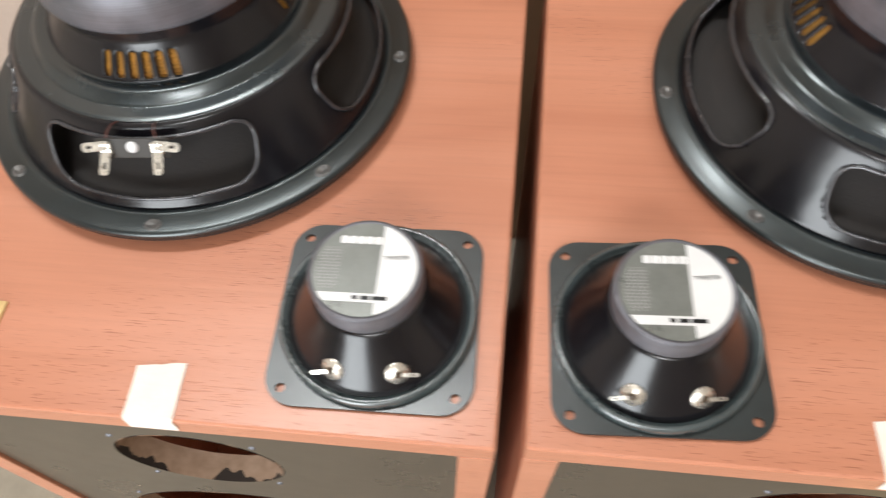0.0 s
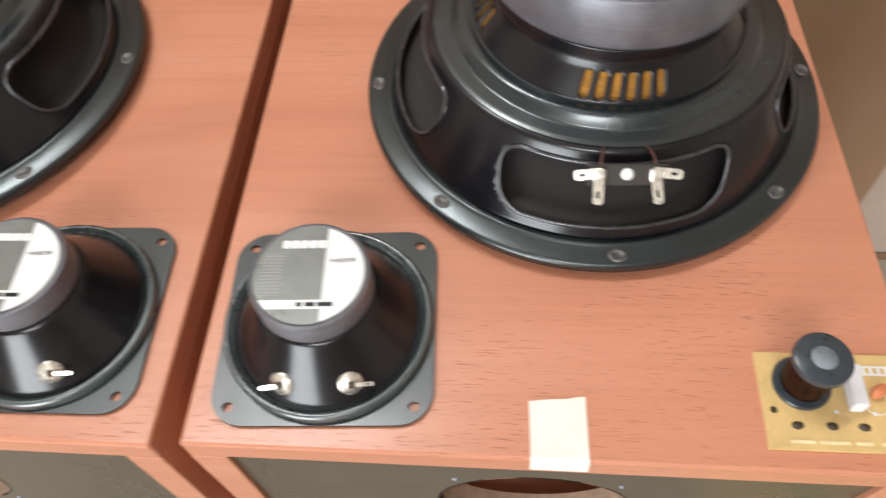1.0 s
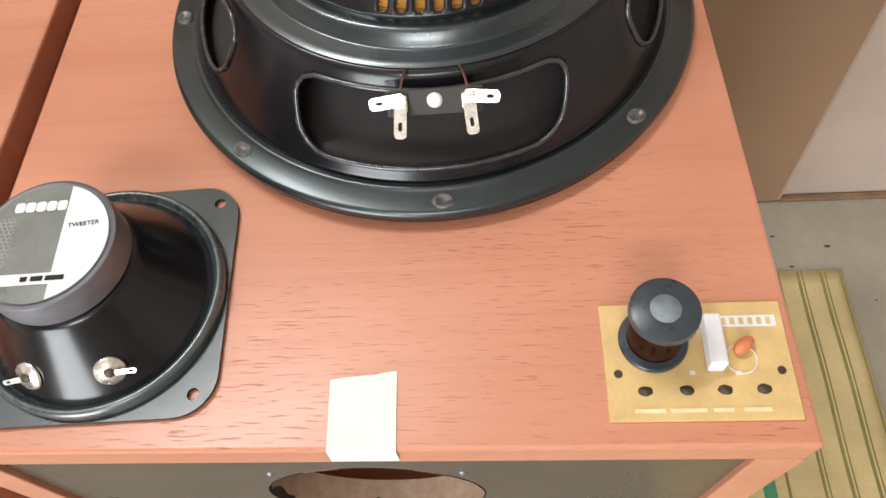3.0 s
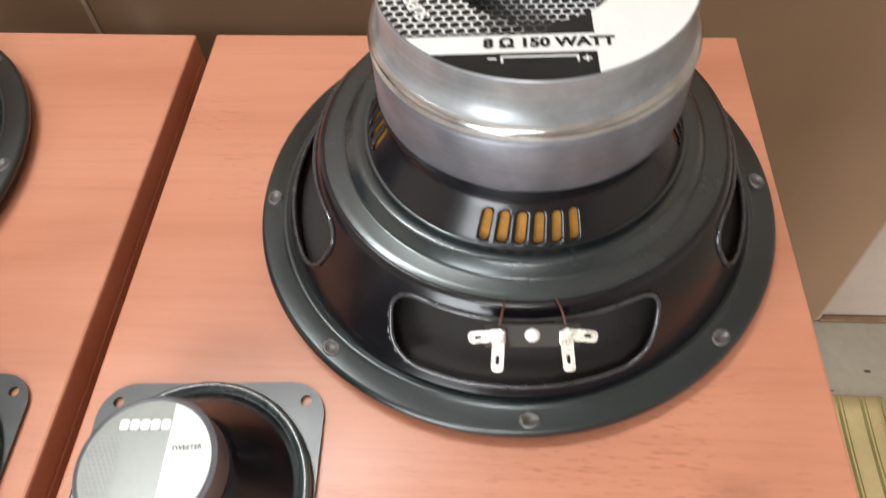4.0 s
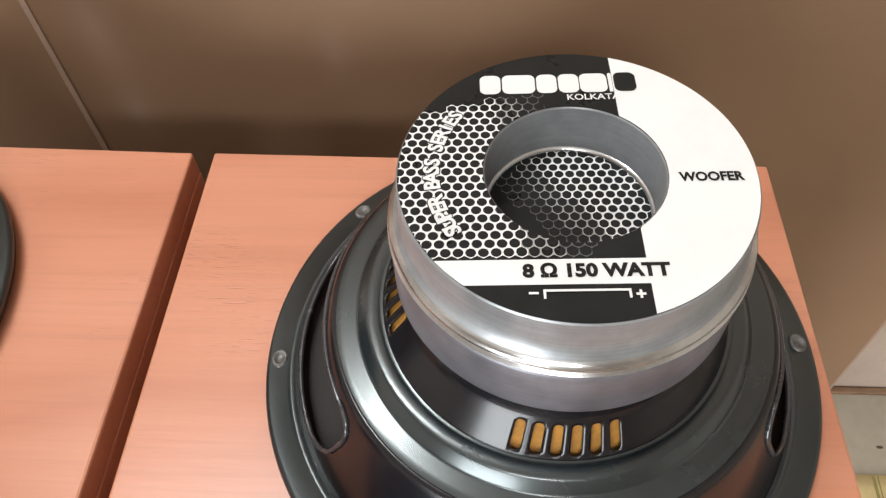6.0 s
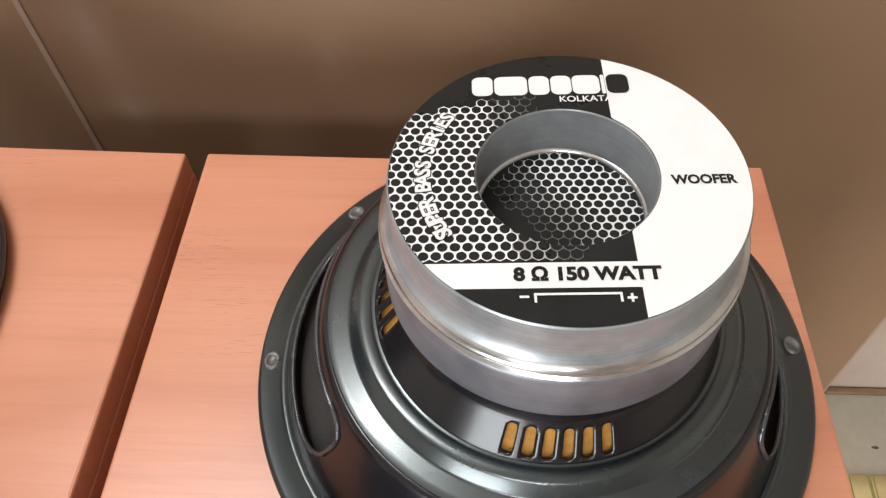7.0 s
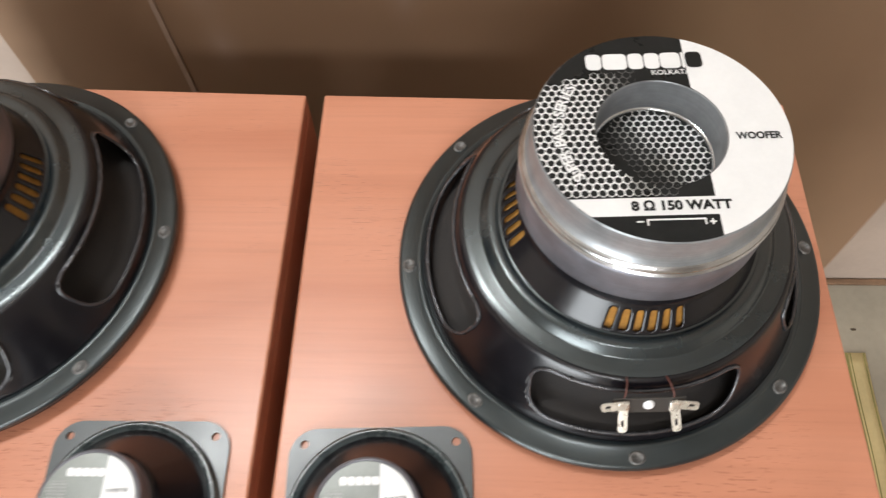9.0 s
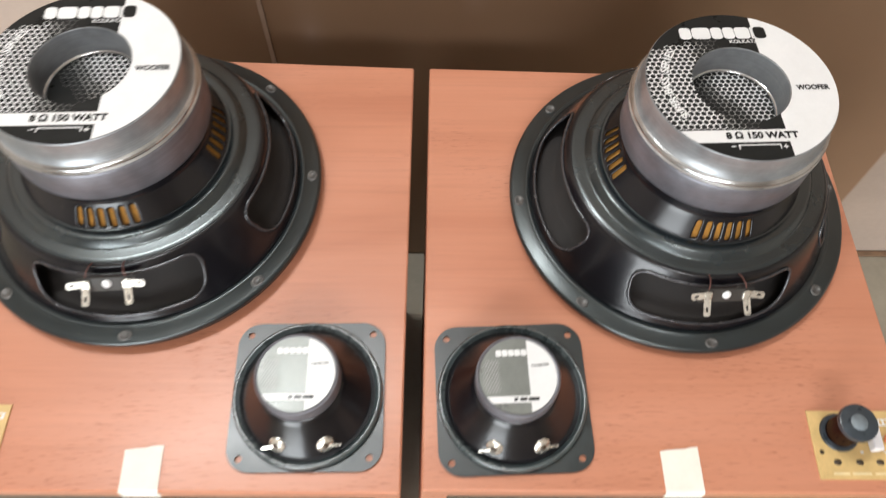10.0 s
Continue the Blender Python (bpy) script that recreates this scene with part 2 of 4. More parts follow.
def lathe(profile, n=128, close=False):
    bm = bmesh.new()
    rings = []
    for r, z in profile:
        if r < 1e-6:
            rings.append([bm.verts.new((0, 0, z))] * n)
        else:
            rings.append([bm.verts.new(round_at(r, 360 * i / n, z)) for i in range(n)])
    pairs = list(zip(rings, rings[1:]))
    if close:
        pairs.append((rings[-1], rings[0]))
    for lo, hi in pairs:
        for i in range(n):
            j = (i + 1) % n
            corner = []
            for v in (lo[i], lo[j], hi[j], hi[i]):
                if v not in corner:
                    corner.append(v)
            if len(corner) > 2:
                bm.faces.new(corner)
    bmesh.ops.recalc_face_normals(bm, faces=bm.faces[:])
    return bm


def pierced(profile, n, hole, step=0.0016):
    """A lathed sheet with openings: hole(angle in degrees, r, length along the profile) is negative inside an opening."""
    pts = [Vector(p) for p in profile]
    along = [0.0]
    for p, q in zip(pts, pts[1:]):
        along.append(along[-1] + (q - p).length)

    def at(s):
        s = min(max(s, 0.0), along[-1])
        for i in range(len(pts) - 1):
            if s <= along[i + 1]:
                return pts[i].lerp(pts[i + 1], (s - along[i]) / max(1e-9, along[i + 1] - along[i]))
        return pts[-1]

    rows = []
    for i in range(len(pts) - 1):
        k = max(1, math.ceil((along[i + 1] - along[i]) / step))
        rows += [along[i] + (along[i + 1] - along[i]) * j / k for j in range(k)]
    rows.append(along[-1])
    place, grid, bm = {}, [], bmesh.new()
    for s in rows:
        p = at(s)
        line = []
        for i in range(n):
            v = bm.verts.new(round_at(p[0], 360 * i / n, p[1]))
            place[v] = (360 * i / n, s)
            line.append(v)
        grid.append(line)

    def depth(a, s):
        return hole(a, at(s)[0], s)

    edge = set()
    for r0, r1 in zip(grid, grid[1:]):
        for i in range(n):
            corner = (r0[i], r0[(i + 1) % n], r1[(i + 1) % n], r1[i])
            a, s = place[r0[i]][0] + 180 / n, (place[r0[i]][1] + place[r1[i]][1]) / 2
            if depth(a, s) < 0:
                edge.update(corner)
            else:
                bm.faces.new(corner)
    for v in [v for v in edge if v.link_faces]:
        a, s = place[v]
        for _ in range(3):
            d = depth(a, s)
            r = at(s)[0]
            ga = (depth(a + 0.05, s) - depth(a - 0.05, s)) / (2 * radians(0.05) * r)
            gs = (depth(a, s + 1e-4) - depth(a, s - 1e-4)) / 2e-4
            g = ga * ga + gs * gs
            if g < 0.05:
                break
            a -= math.degrees(d * ga / g / r)
            s -= d * gs / g
        p = at(s)
        v.co = round_at(p[0], a, p[1])
    for v in [v for v in bm.verts if not v.link_faces]:
        bm.verts.remove(v)
    bmesh.ops.recalc_face_normals(bm, faces=bm.faces[:])
    return bm, at, along


def tube(points, radius, sides=6, closed=False, bm=None):
    bm = bm or bmesh.new()
    pts = [Vector(p) for p in points]
    n, rings, side = len(pts), [], None
    for i, p in enumerate(pts):
        if closed:
            d = pts[(i + 1) % n] - pts[i - 1]
        else:
            d = pts[min(i + 1, n - 1)] - pts[max(i - 1, 0)]
        d.normalize()
        if side is None:
            side = d.orthogonal().normalized()
        side = (side - d * side.dot(d)).normalized()
        up = d.cross(side)
        rings.append([bm.verts.new(p + radius * (math.cos(k * math.tau / sides) * side + math.sin(k * math.tau / sides) * up)) for k in range(sides)])
    for i in range(n if closed else n - 1):
        a, b = rings[i], rings[(i + 1) % n]
        shift = 0
        if closed and i == n - 1:
            shift = min(range(sides), key=lambda q: (a[0].co - b[q].co).length)
        for k in range(sides):
            bm.faces.new((a[k], a[(k + 1) % sides], b[(k + 1 + shift) % sides], b[(k + shift) % sides]))
    if not closed:
        bm.faces.new(rings[0][::-1])
        bm.faces.new(rings[-1])
    return bm


def plate(outline, thickness, holes=()):
    """An upright-edged flat plate from an outline in x, y."""
    bm = bmesh.new()
    loops = [[bm.verts.new((x, y, thickness)) for x, y in loop] for loop in (outline, *holes)]
    edges = [bm.edges.new((loop[i], loop[(i + 1) % len(loop)])) for loop in loops for i in range(len(loop))]
    bmesh.ops.triangle_fill(bm, use_beauty=True, use_dissolve=False, edges=edges)
    bmesh.ops.recalc_face_normals(bm, faces=bm.faces[:])
    if bm.faces and bm.faces[0].normal.z < 0:
        bmesh.ops.reverse_faces(bm, faces=bm.faces[:])
    out = bmesh.ops.extrude_face_region(bm, geom=bm.faces[:])
    bmesh.ops.translate(bm, verts=[g for g in out["geom"] if isinstance(g, bmesh.types.BMVert)], vec=(0, 0, 0))
    low = [v for v in bm.verts if v not in set(g for g in out["geom"] if isinstance(g, bmesh.types.BMVert))]
    for v in low:
        v.co.z = 0
    bmesh.ops.recalc_face_normals(bm, faces=bm.faces[:])
    return bm


def circle(x, y, r, n=24):
    return [(x + r * math.cos(math.tau * i / n), y + r * math.sin(math.tau * i / n)) for i in range(n)]


def rounded(x0, x1, y0, y1, r, n=6):
    out = []
    for cx, cy, a0 in ((x1 - r, y1 - r, 0), (x0 + r, y1 - r, 90), (x0 + r, y0 + r, 180), (x1 - r, y0 + r, 270)):
        out += [(cx + r * math.cos(radians(a0 + 90 * k / n)), cy + r * math.sin(radians(a0 + 90 * k / n))) for k in range(n + 1)]
    return out


def strips(bounds, y0, y1, z, n=60):
    """A flat printed patch: bounds(y) gives its left and right ends."""
    bm = bmesh.new()
    rows = []
    for i in range(n + 1):
        y = y0 + (y1 - y0) * i / n
        a, b = bounds(y)
        rows.append((bm.verts.new((a, y, z)), bm.verts.new((max(a, b), y, z))))
    for p, q in zip(rows, rows[1:]):
        bm.faces.new((p[0], p[1], q[1], q[0]))
    return bm


def lettering(name, body, size, m, material, parent, bold=0.0, stretch=1.0):
    curve = bpy.data.curves.new(name, "FONT")
    curve.body, curve.size, curve.align_x, curve.align_y, curve.offset = body, size, "CENTER", "CENTER", bold
    curve.resolution_u = 3
    tmp = new(name, curve)
    bpy.context.view_layer.update()
    mesh = bpy.data.meshes.new_from_object(tmp.evaluated_get(bpy.context.evaluated_depsgraph_get()))
    bpy.data.objects.remove(tmp)
    bpy.data.curves.remove(curve)
    mesh.transform(m @ Matrix.Diagonal((stretch, 1, 1, 1)))
    mesh.materials.clear()
    mesh.materials.append(material)
    ob = new(name, mesh)
    ob.parent = parent
    return ob


def flat(x, y, z, turn=0):
    return Matrix.Translation((x, y, z)) @ Matrix.Rotation(radians(turn), 4, "Z")


def joined_text(name, letters, material, parent, weight=0.035):
    """Letters set one by one: rows of character, size and place."""
    bm = bmesh.new()
    for ch, size, m in letters:
        ob = lettering("letter", ch, size, m, material, None, bold=size * weight)
        bm.from_mesh(ob.data)
        mesh = ob.data
        bpy.data.objects.remove(ob)
        bpy.data.meshes.remove(mesh)
    return part(name, bm, material, parent)


# ---- the room ----
def slab(name, x0, x1, y0, y1, z0, z1, material, label, category):
    ob = part(name, box(x0, x1, y0, y1, z0, z1), material, None, label, kind="structure")
    return tagged(ob, category=category)


slab("floor", -2.4, 2.4, -2.3, 0.95, FLOOR - 0.08, FLOOR, CEMENT, "worn grey-beige cement floor", "floor")
north = tagged(part("wall_north", box(-2.4, 2.4, 0.0095, 0.14, -0.03, 2.95), BEIGE, None, "beige painted plaster wall behind the cabinets", kind="structure"), category="wall")
north.matrix_world = pose(0, WALL_Y, FLOOR, -BATTER)
south = bmesh.new()
for x0, x1, z0, z1 in ((-2.4, -1.55, FLOOR, 2.30), (-0.2, 2.4, FLOOR, 2.30), (-1.55, -0.2, 1.35, 2.30)):
    box(x0, x1, -2.42, -2.3, z0, z1, bm=south)
tagged(part("wall_south", south, ROOM_PAINT, None, "plain pale painted wall with an open doorway", kind="structure"), category="wall")
slab("wall_west", -2.52, -2.4, -2.42, 0.95, FLOOR, 2.30, ROOM_PAINT, "plain pale painted wall", "wall")
slab("wall_east", 2.4, 2.52, -2.42, 0.95, FLOOR, 2.30, ROOM_PAINT, "plain pale painted wall", "wall")
slab("ceiling", -2.52, 2.52, -2.42, 0.95, 2.30, 2.38, CEILING_PAINT, "white painted ceiling", "ceiling")

sheet = thing("wall_panel", pose(0, WALL_Y, FLOOR, -BATTER), "brown laminate sheets with pale joint strip against the wall", "wall panel")
SEAM = -0.188
EDGE_RAKE = 0.05        # the cut side of the last sheet runs out of plumb
part("sheet", box(-0.356, SEAM - 0.0025, 0, 0.009, 0.004, 0.90, 0.001), BROWN, sheet).location = (0, 0, 0)
wide = box(SEAM + 0.0025, 0.600, 0, 0.009, 0.004, 0.90, 0.001)
edge = box(0.600, 0.604, 0.001, 0.009, 0.004, 0.90, 0.001)
for v in wide.verts[:] + edge.verts[:]:
    v.co.x += EDGE_RAKE * v.co.z * (v.co.x > 0.5)
part("sheet", wide, BROWN, sheet)
part("joint_strip", box(SEAM - 0.0025, SEAM + 0.0025, -0.001, 0.009, 0.004, 0.90), TRIM, sheet, "pale joint strip")
part("edge_strip", edge, TRIM, sheet, "pale edging strip")
skirt = part("baseboard", box(0.605, 2.4, WALL_Y, WALL_Y + 0.0085, FLOOR, FLOOR + 0.006, 0.001), DARK_BOARD, None, "dark joint along the foot of the wall", kind="structure")
tagged(skirt, category="baseboard")


# ---- cabinets ----
BOARD = 0.0185


def prism(corners, z0, z1, bevel):
    """An upright block on a four-cornered plan; home-built boards are a little out of square."""
    bm = bmesh.new()
    low = [bm.verts.new((x, y, z0)) for x, y in corners]
    high = [bm.verts.new((x, y, z1)) for x, y in corners]
    bm.faces.new(low[::-1])
    bm.faces.new(high)
    for i in range(4):
        j = (i + 1) % 4
        bm.faces.new((low[i], low[j], high[j], high[i]))
    bmesh.ops.bevel(bm, geom=bm.edges[:], offset=bevel, segments=2, affect="EDGES", profile=0.5)
    return bm


def baffle_board(x0, x1, y0, y1, cells):
    """A board with round openings, one in each of its stacked cells: rows of bottom, top, centre x, centre z and radius."""
    bm = bmesh.new()
    for z0, z1, cx, cz, r in cells:
        angles = sorted(set([math.tau * i / 72 for i in range(72)] + [math.atan2(z - cz, x - cx) % math.tau for x in (x0, x1) for z in (z0, z1)]))
        inner, outer = [], []
        for a in angles:
            c, s = math.cos(a), math.sin(a)
            tx = ((x1 if c > 0 else x0) - cx) / c if abs(c) > 1e-9 else 1e9
            tz = ((z1 if s > 0 else z0) - cz) / s if abs(s) > 1e-9 else 1e9
            d = min(tx, tz)
            inner.append(bm.verts.new((cx + r * c, y0, cz + r * s)))
            outer.append(bm.verts.new((cx + d * c, y0, cz + d * s)))
        for i in range(len(angles)):
            j = (i + 1) % len(angles)
            bm.faces.new((inner[i], outer[i], outer[j], inner[j]))
    bmesh.ops.remove_doubles(bm, verts=bm.verts[:], dist=1e-6)
    front = bm.faces[:]
    back = bmesh.ops.extrude_face_region(bm, geom=front)
    for g in back["geom"]:
        if isinstance(g, bmesh.types.BMVert):
            g.co.y = y1
    bmesh.ops.recalc_face_normals(bm, faces=bm.faces[:])
    return bm


def cut_edge(cx, cz, r, y0, y1, n=72):
    bm = bmesh.new()
    rows = []
    for k in range(5):
        y = y0 + (y1 - y0) * k / 4
        rows.append([bm.verts.new((cx + (r + 0.0004 * noise.noise((i * 0.7, k * 1.3, cx * 9))) * math.cos(math.tau * i / n), y,
                                   cz + (r + 0.0004 * noise.noise((i * 0.7, k * 1.3, 5))) * math.sin(math.tau * i / n))) for i in range(n)])
    for a, b in zip(rows, rows[1:]):
        for i in range(n):
            j = (i + 1) % n
            bm.faces.new((a[i], b[i], b[j], a[j]))
    return bm


def cut_edge_material():
    """Raw board, with black paint run over its front edge in ragged tongues."""
    m, nt, b = base_material("cut_edge", (0.4, 0.26, 0.17), 0.85)
    grain = noise_of(nt, coords(nt), 120, 4, 0.6)
    raw = ramp_of(nt, grain, [(0.3, (0.36, 0.235, 0.155)), (0.7, (0.50, 0.345, 0.245))])
    tc = nt.nodes.new("ShaderNodeTexCoord")
    sep = nt.nodes.new("ShaderNodeSeparateXYZ")
    nt.links.new(tc.outputs["Object"], sep.inputs[0])
    tongue = noise_of(nt, coords(nt, (1, 0.15, 1)), 24, 3, 0.6)
    k = nt.nodes.new("ShaderNodeMath")
    k.operation = "MULTIPLY_ADD"
    k.inputs[1].default_value, k.inputs[2].default_value = 0.055, -0.0225
    nt.links.new(tongue, k.inputs[0])
    less = nt.nodes.new("ShaderNodeMath")
    less.operation = "LESS_THAN"
    nt.links.new(sep.outputs["Y"], less.inputs[0])
    nt.links.new(k.outputs[0], less.inputs[1])
    nt.links.new(mix_of(nt, less.outputs[0], raw, (0.035, 0.025, 0.02)), b.inputs["Base Color"])
    bump_of(nt, b, grain, 0.4, 0.0006)
    return m


CUT_EDGE = cut_edge_material()


def speaker_cabinet(m, plan, hole_x, rake, label):
    """plan: width in front, width at the back, depth on its left and right. rake: how far the home-built box stands out of plumb."""
    cab = thing("speaker_cabinet", m, label, "speaker cabinet", "pair of speaker cabinets")
    h, b = -FLOOR, BOARD
    w, wb, dl, dr = plan
    part("top_board", prism([(0, 0), (w, 0), (wb, dr), (0, dl)], h - b, h, 0.0016), WOOD, cab)
    part("side_board", prism([(0, 0), (b, 0), (b, dl), (0, dl)], 0, h - b - 0.0002, 0.0008), WOOD, cab)
    part("side_board", prism([(w - b, 0), (w, 0), (wb, dr), (wb - b, dr)], 0, h - b - 0.0002, 0.0008), WOOD, cab)
    part("bottom_board", box(b + 0.0002, w - b - 0.0002, 0, 0.32, 0, b, 0.0008), WOOD, cab)
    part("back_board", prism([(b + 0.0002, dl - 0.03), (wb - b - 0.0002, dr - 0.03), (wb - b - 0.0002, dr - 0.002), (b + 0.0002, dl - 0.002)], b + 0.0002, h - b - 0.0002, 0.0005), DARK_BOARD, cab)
    y0, y1 = 0.003, 0.021
    small, large = (hole_x, h - 0.093, 0.053), (w / 2, h - 0.308, 0.121)
    baffle = part("front_baffle", baffle_board(b, w - b, y0, y1, [(h - 0.166, h - b, *small), (b, h - 0.166, *large)]), BAFFLE, cab, "dark brown laminate baffle with two cut openings")
    for cx, cz, r in (small, large):
        smooth_by_angle(part("cut_edge", cut_edge(cx, cz, r - 0.0008, y0 - 0.0002, y1), CUT_EDGE, baffle, "raw board edge with ragged black paint"))
        for k in range(4):
            a = radians(45 + 90 * k)
            screw = lathe([(0, 0.0012), (0.0012, 0.001), (0.0021, 0.0)], 12)
            screw.transform(Matrix.Translation((cx + (r + 0.0075) * math.cos(a), y0, cz + (r + 0.0075) * math.sin(a))) @ Matrix.Rotation(radians(90), 4, "X"))
            part("screw", screw, ZINC_DULL, baffle, "small bright screw head", smooth=True)
    for piece in cab.children_recursive:
        for v in piece.data.vertices:
            v.co.x += rake * (v.co.z - h)
    return cab


speaker_cabinet(pose(0, 0, FLOOR), (0.3490, 0.338, 0.371, 0.361), 0.1743, 0.035, "cherry-wood laminate speaker cabinet with dark recessed front, standing on the floor")
speaker_cabinet(pose(-0.362, -0.002, FLOOR), (0.348, 0.348, 0.387, 0.373), 0.1696, 0.060, "cherry-wood laminate speaker cabinet with empty cut openings, beside its twin")


# ---- woofers ----
RIM = [(0.1275, 0.0030), (0.1290, 0.0038), (0.1292, 0.0052), (0.1284, 0.0070), (0.1268, 0.0078), (0.1185, 0.0080), (0.1175, 0.0092), (0.1162, 0.0098), (0.1150, 0.0090), (0.1140, 0.0088)]
WALL = [(0.1140, 0.0088), (0.1131, 0.0100), (0.1120, 0.0126), (0.0995, 0.0405), (0.0965, 0.0470), (0.0946, 0.0510), (0.0934, 0.0527), (0.0915, 0.0536)]
SHOULDER = [(0.0915, 0.0536), (0.0902, 0.0541), (0.0885, 0.0544), (0.0832, 0.0545), (0.0824, 0.0547), (0.0818, 0.0556), (0.0788, 0.0594), (0.0780, 0.0601),
            (0.0770, 0.0604), (0.0736, 0.0605), (0.0728, 0.0602), (0.0720, 0.0601), (0.0712, 0.0603)]
NECK = [(0.0712, 0.0603), (0.0708, 0.0607), (0.0626, 0.0733), (0.0614, 0.0757), (0.0610, 0.0780), (0.0610, 0.0845)]


WIDE = 1.034           # all radii of the basket
RIM, WALL, SHOULDER, NECK = ([(r * WIDE, z) for r, z in line] for line in (RIM, WALL, SHOULDER, NECK))


def window_depth(a, r, s):
    """Four wide windows in the wall, narrower towards the rim."""
    a = (a + 45) % 90 - 45
    v = s - 0.0245
    u = abs(radians(a)) * 0.103
    half = 0.0582 + v * 0.26
    dx, dy, c = u - half + 0.013, abs(v) - 0.0175 + 0.013, 0.013
    return math.hypot(max(dx, 0), max(dy, 0)) + min(max(dx, dy), 0) - c


def slot_depth(a, r, s):
    """Groups of six upright slots in the neck."""
    a = (a + 45) % 90 - 45
    k = min(2.5, max(-2.5, round(a / 6.15 - 0.5) + 0.5))
    u, v = abs(radians(a - k * 6.15)) * 0.069, abs(s - 0.0086)
    dx, dy, c = u - 0.0021 + 0.0018, v - 0.0069 + 0.0018, 0.0018
    return math.hypot(max(dx, 0), max(dy, 0)) + min(max(dx, dy), 0) - c


def outline_of(depth, at, centre_s, centre_a, rr, n=96):
    out = []
    for i in range(n):
        t = math.tau * i / n
        lo, hi = 0.0, 0.12
        for _ in range(30):
            q = (lo + hi) / 2
            a, s = centre_a + math.degrees(q * math.cos(t) / rr), centre_s + q * math.sin(t)
            if abs(a - centre_a) < 44.9 and depth(a, 0, s) < 0:
                lo = q
            else:
                hi = q
        a, s = centre_a + math.degrees(lo * math.cos(t) / rr), centre_s + lo * math.sin(t)
        p = at(s)
        out.append(round_at(p[0] + 0.0002, a, p[1] + 0.0002))
    return out


def bolt_slot(a, r=0.1268):
    """A pressed screw slot on the rim with a paler worn lip."""
    bm = lathe([(0.0, 0.0001), (0.0020, 0.0001), (0.0026, 0.0008), (0.0034, 0.0010), (0.0040, 0.0)], 20)
    for v in bm.verts:
        v.co.x *= 1.25
    bm.transform(Matrix.Translation(round_at(r, a, 0.0079)) @ Matrix.Rotation(radians(a), 4, "Z"))
    return bm


BOLT_MAT = speckled("worn_slot", (0.12, 0.115, 0.11), 0.4, 0.3, spread=0.5, scale=300, fine=1200)
R_TOP, R_HOLE, Z_TOP = 0.0627, 0.0316, 0.1375
CHORD, BAR_TOP, BAR_LOW = 0.0188, -0.0385, -0.0482


def hexes(cells, z, pitch):
    """Printed honeycomb: round dark cells in a white net; fading cells keep only their lower side."""
    bm = bmesh.new()
    for x, y, w in cells:
        outer, inner = [], []
        for k in range(24):
            a = radians(15 * k)
            six = pitch / 2 / math.cos((a + radians(30)) % radians(60) - radians(30))
            hole = 0.425 * pitch
            side = 1.0 if w > 0.75 else max(0.0, min(1.0, 0.35 + 1.1 * w - 0.75 * math.sin(a)))
            outer.append(bm.verts.new((x + six * math.cos(a), y + six * math.sin(a), z)))
            d = six - (six - hole) * side
            inner.append(bm.verts.new((x + d * math.cos(a), y + d * math.sin(a), z)))
        for k in range(24):
            if (outer[k].co - inner[k].co).length + (outer[k - 1].co - inner[k - 1].co).length > 1e-5:
                bm.faces.new((outer[k - 1], outer[k], inner[k], inner[k - 1]))
    return bm


def shaded(cells):
    """The net in three tones, from full white to nearly faded."""
    return [("honeycomb_print", [c for c in cells if c[2] > 0.6], PRINT_WHITE), ("honeycomb_print", [c for c in cells if 0.3 < c[2] <= 0.6], PRINT_PALE),
            ("honeycomb_print", [c for c in cells if c[2] <= 0.3], PRINT_DIM)]


def honeycomb(pitch, keep):
    cells = []
    for j in range(-40, 41):
        for i in range(-40, 41):
            x, y = pitch * (i + 0.5 * (j % 2)), pitch * 0.866 * j
            w = keep(x, y)
            if w > 0:
                cells.append((x, y, w))
    return cells


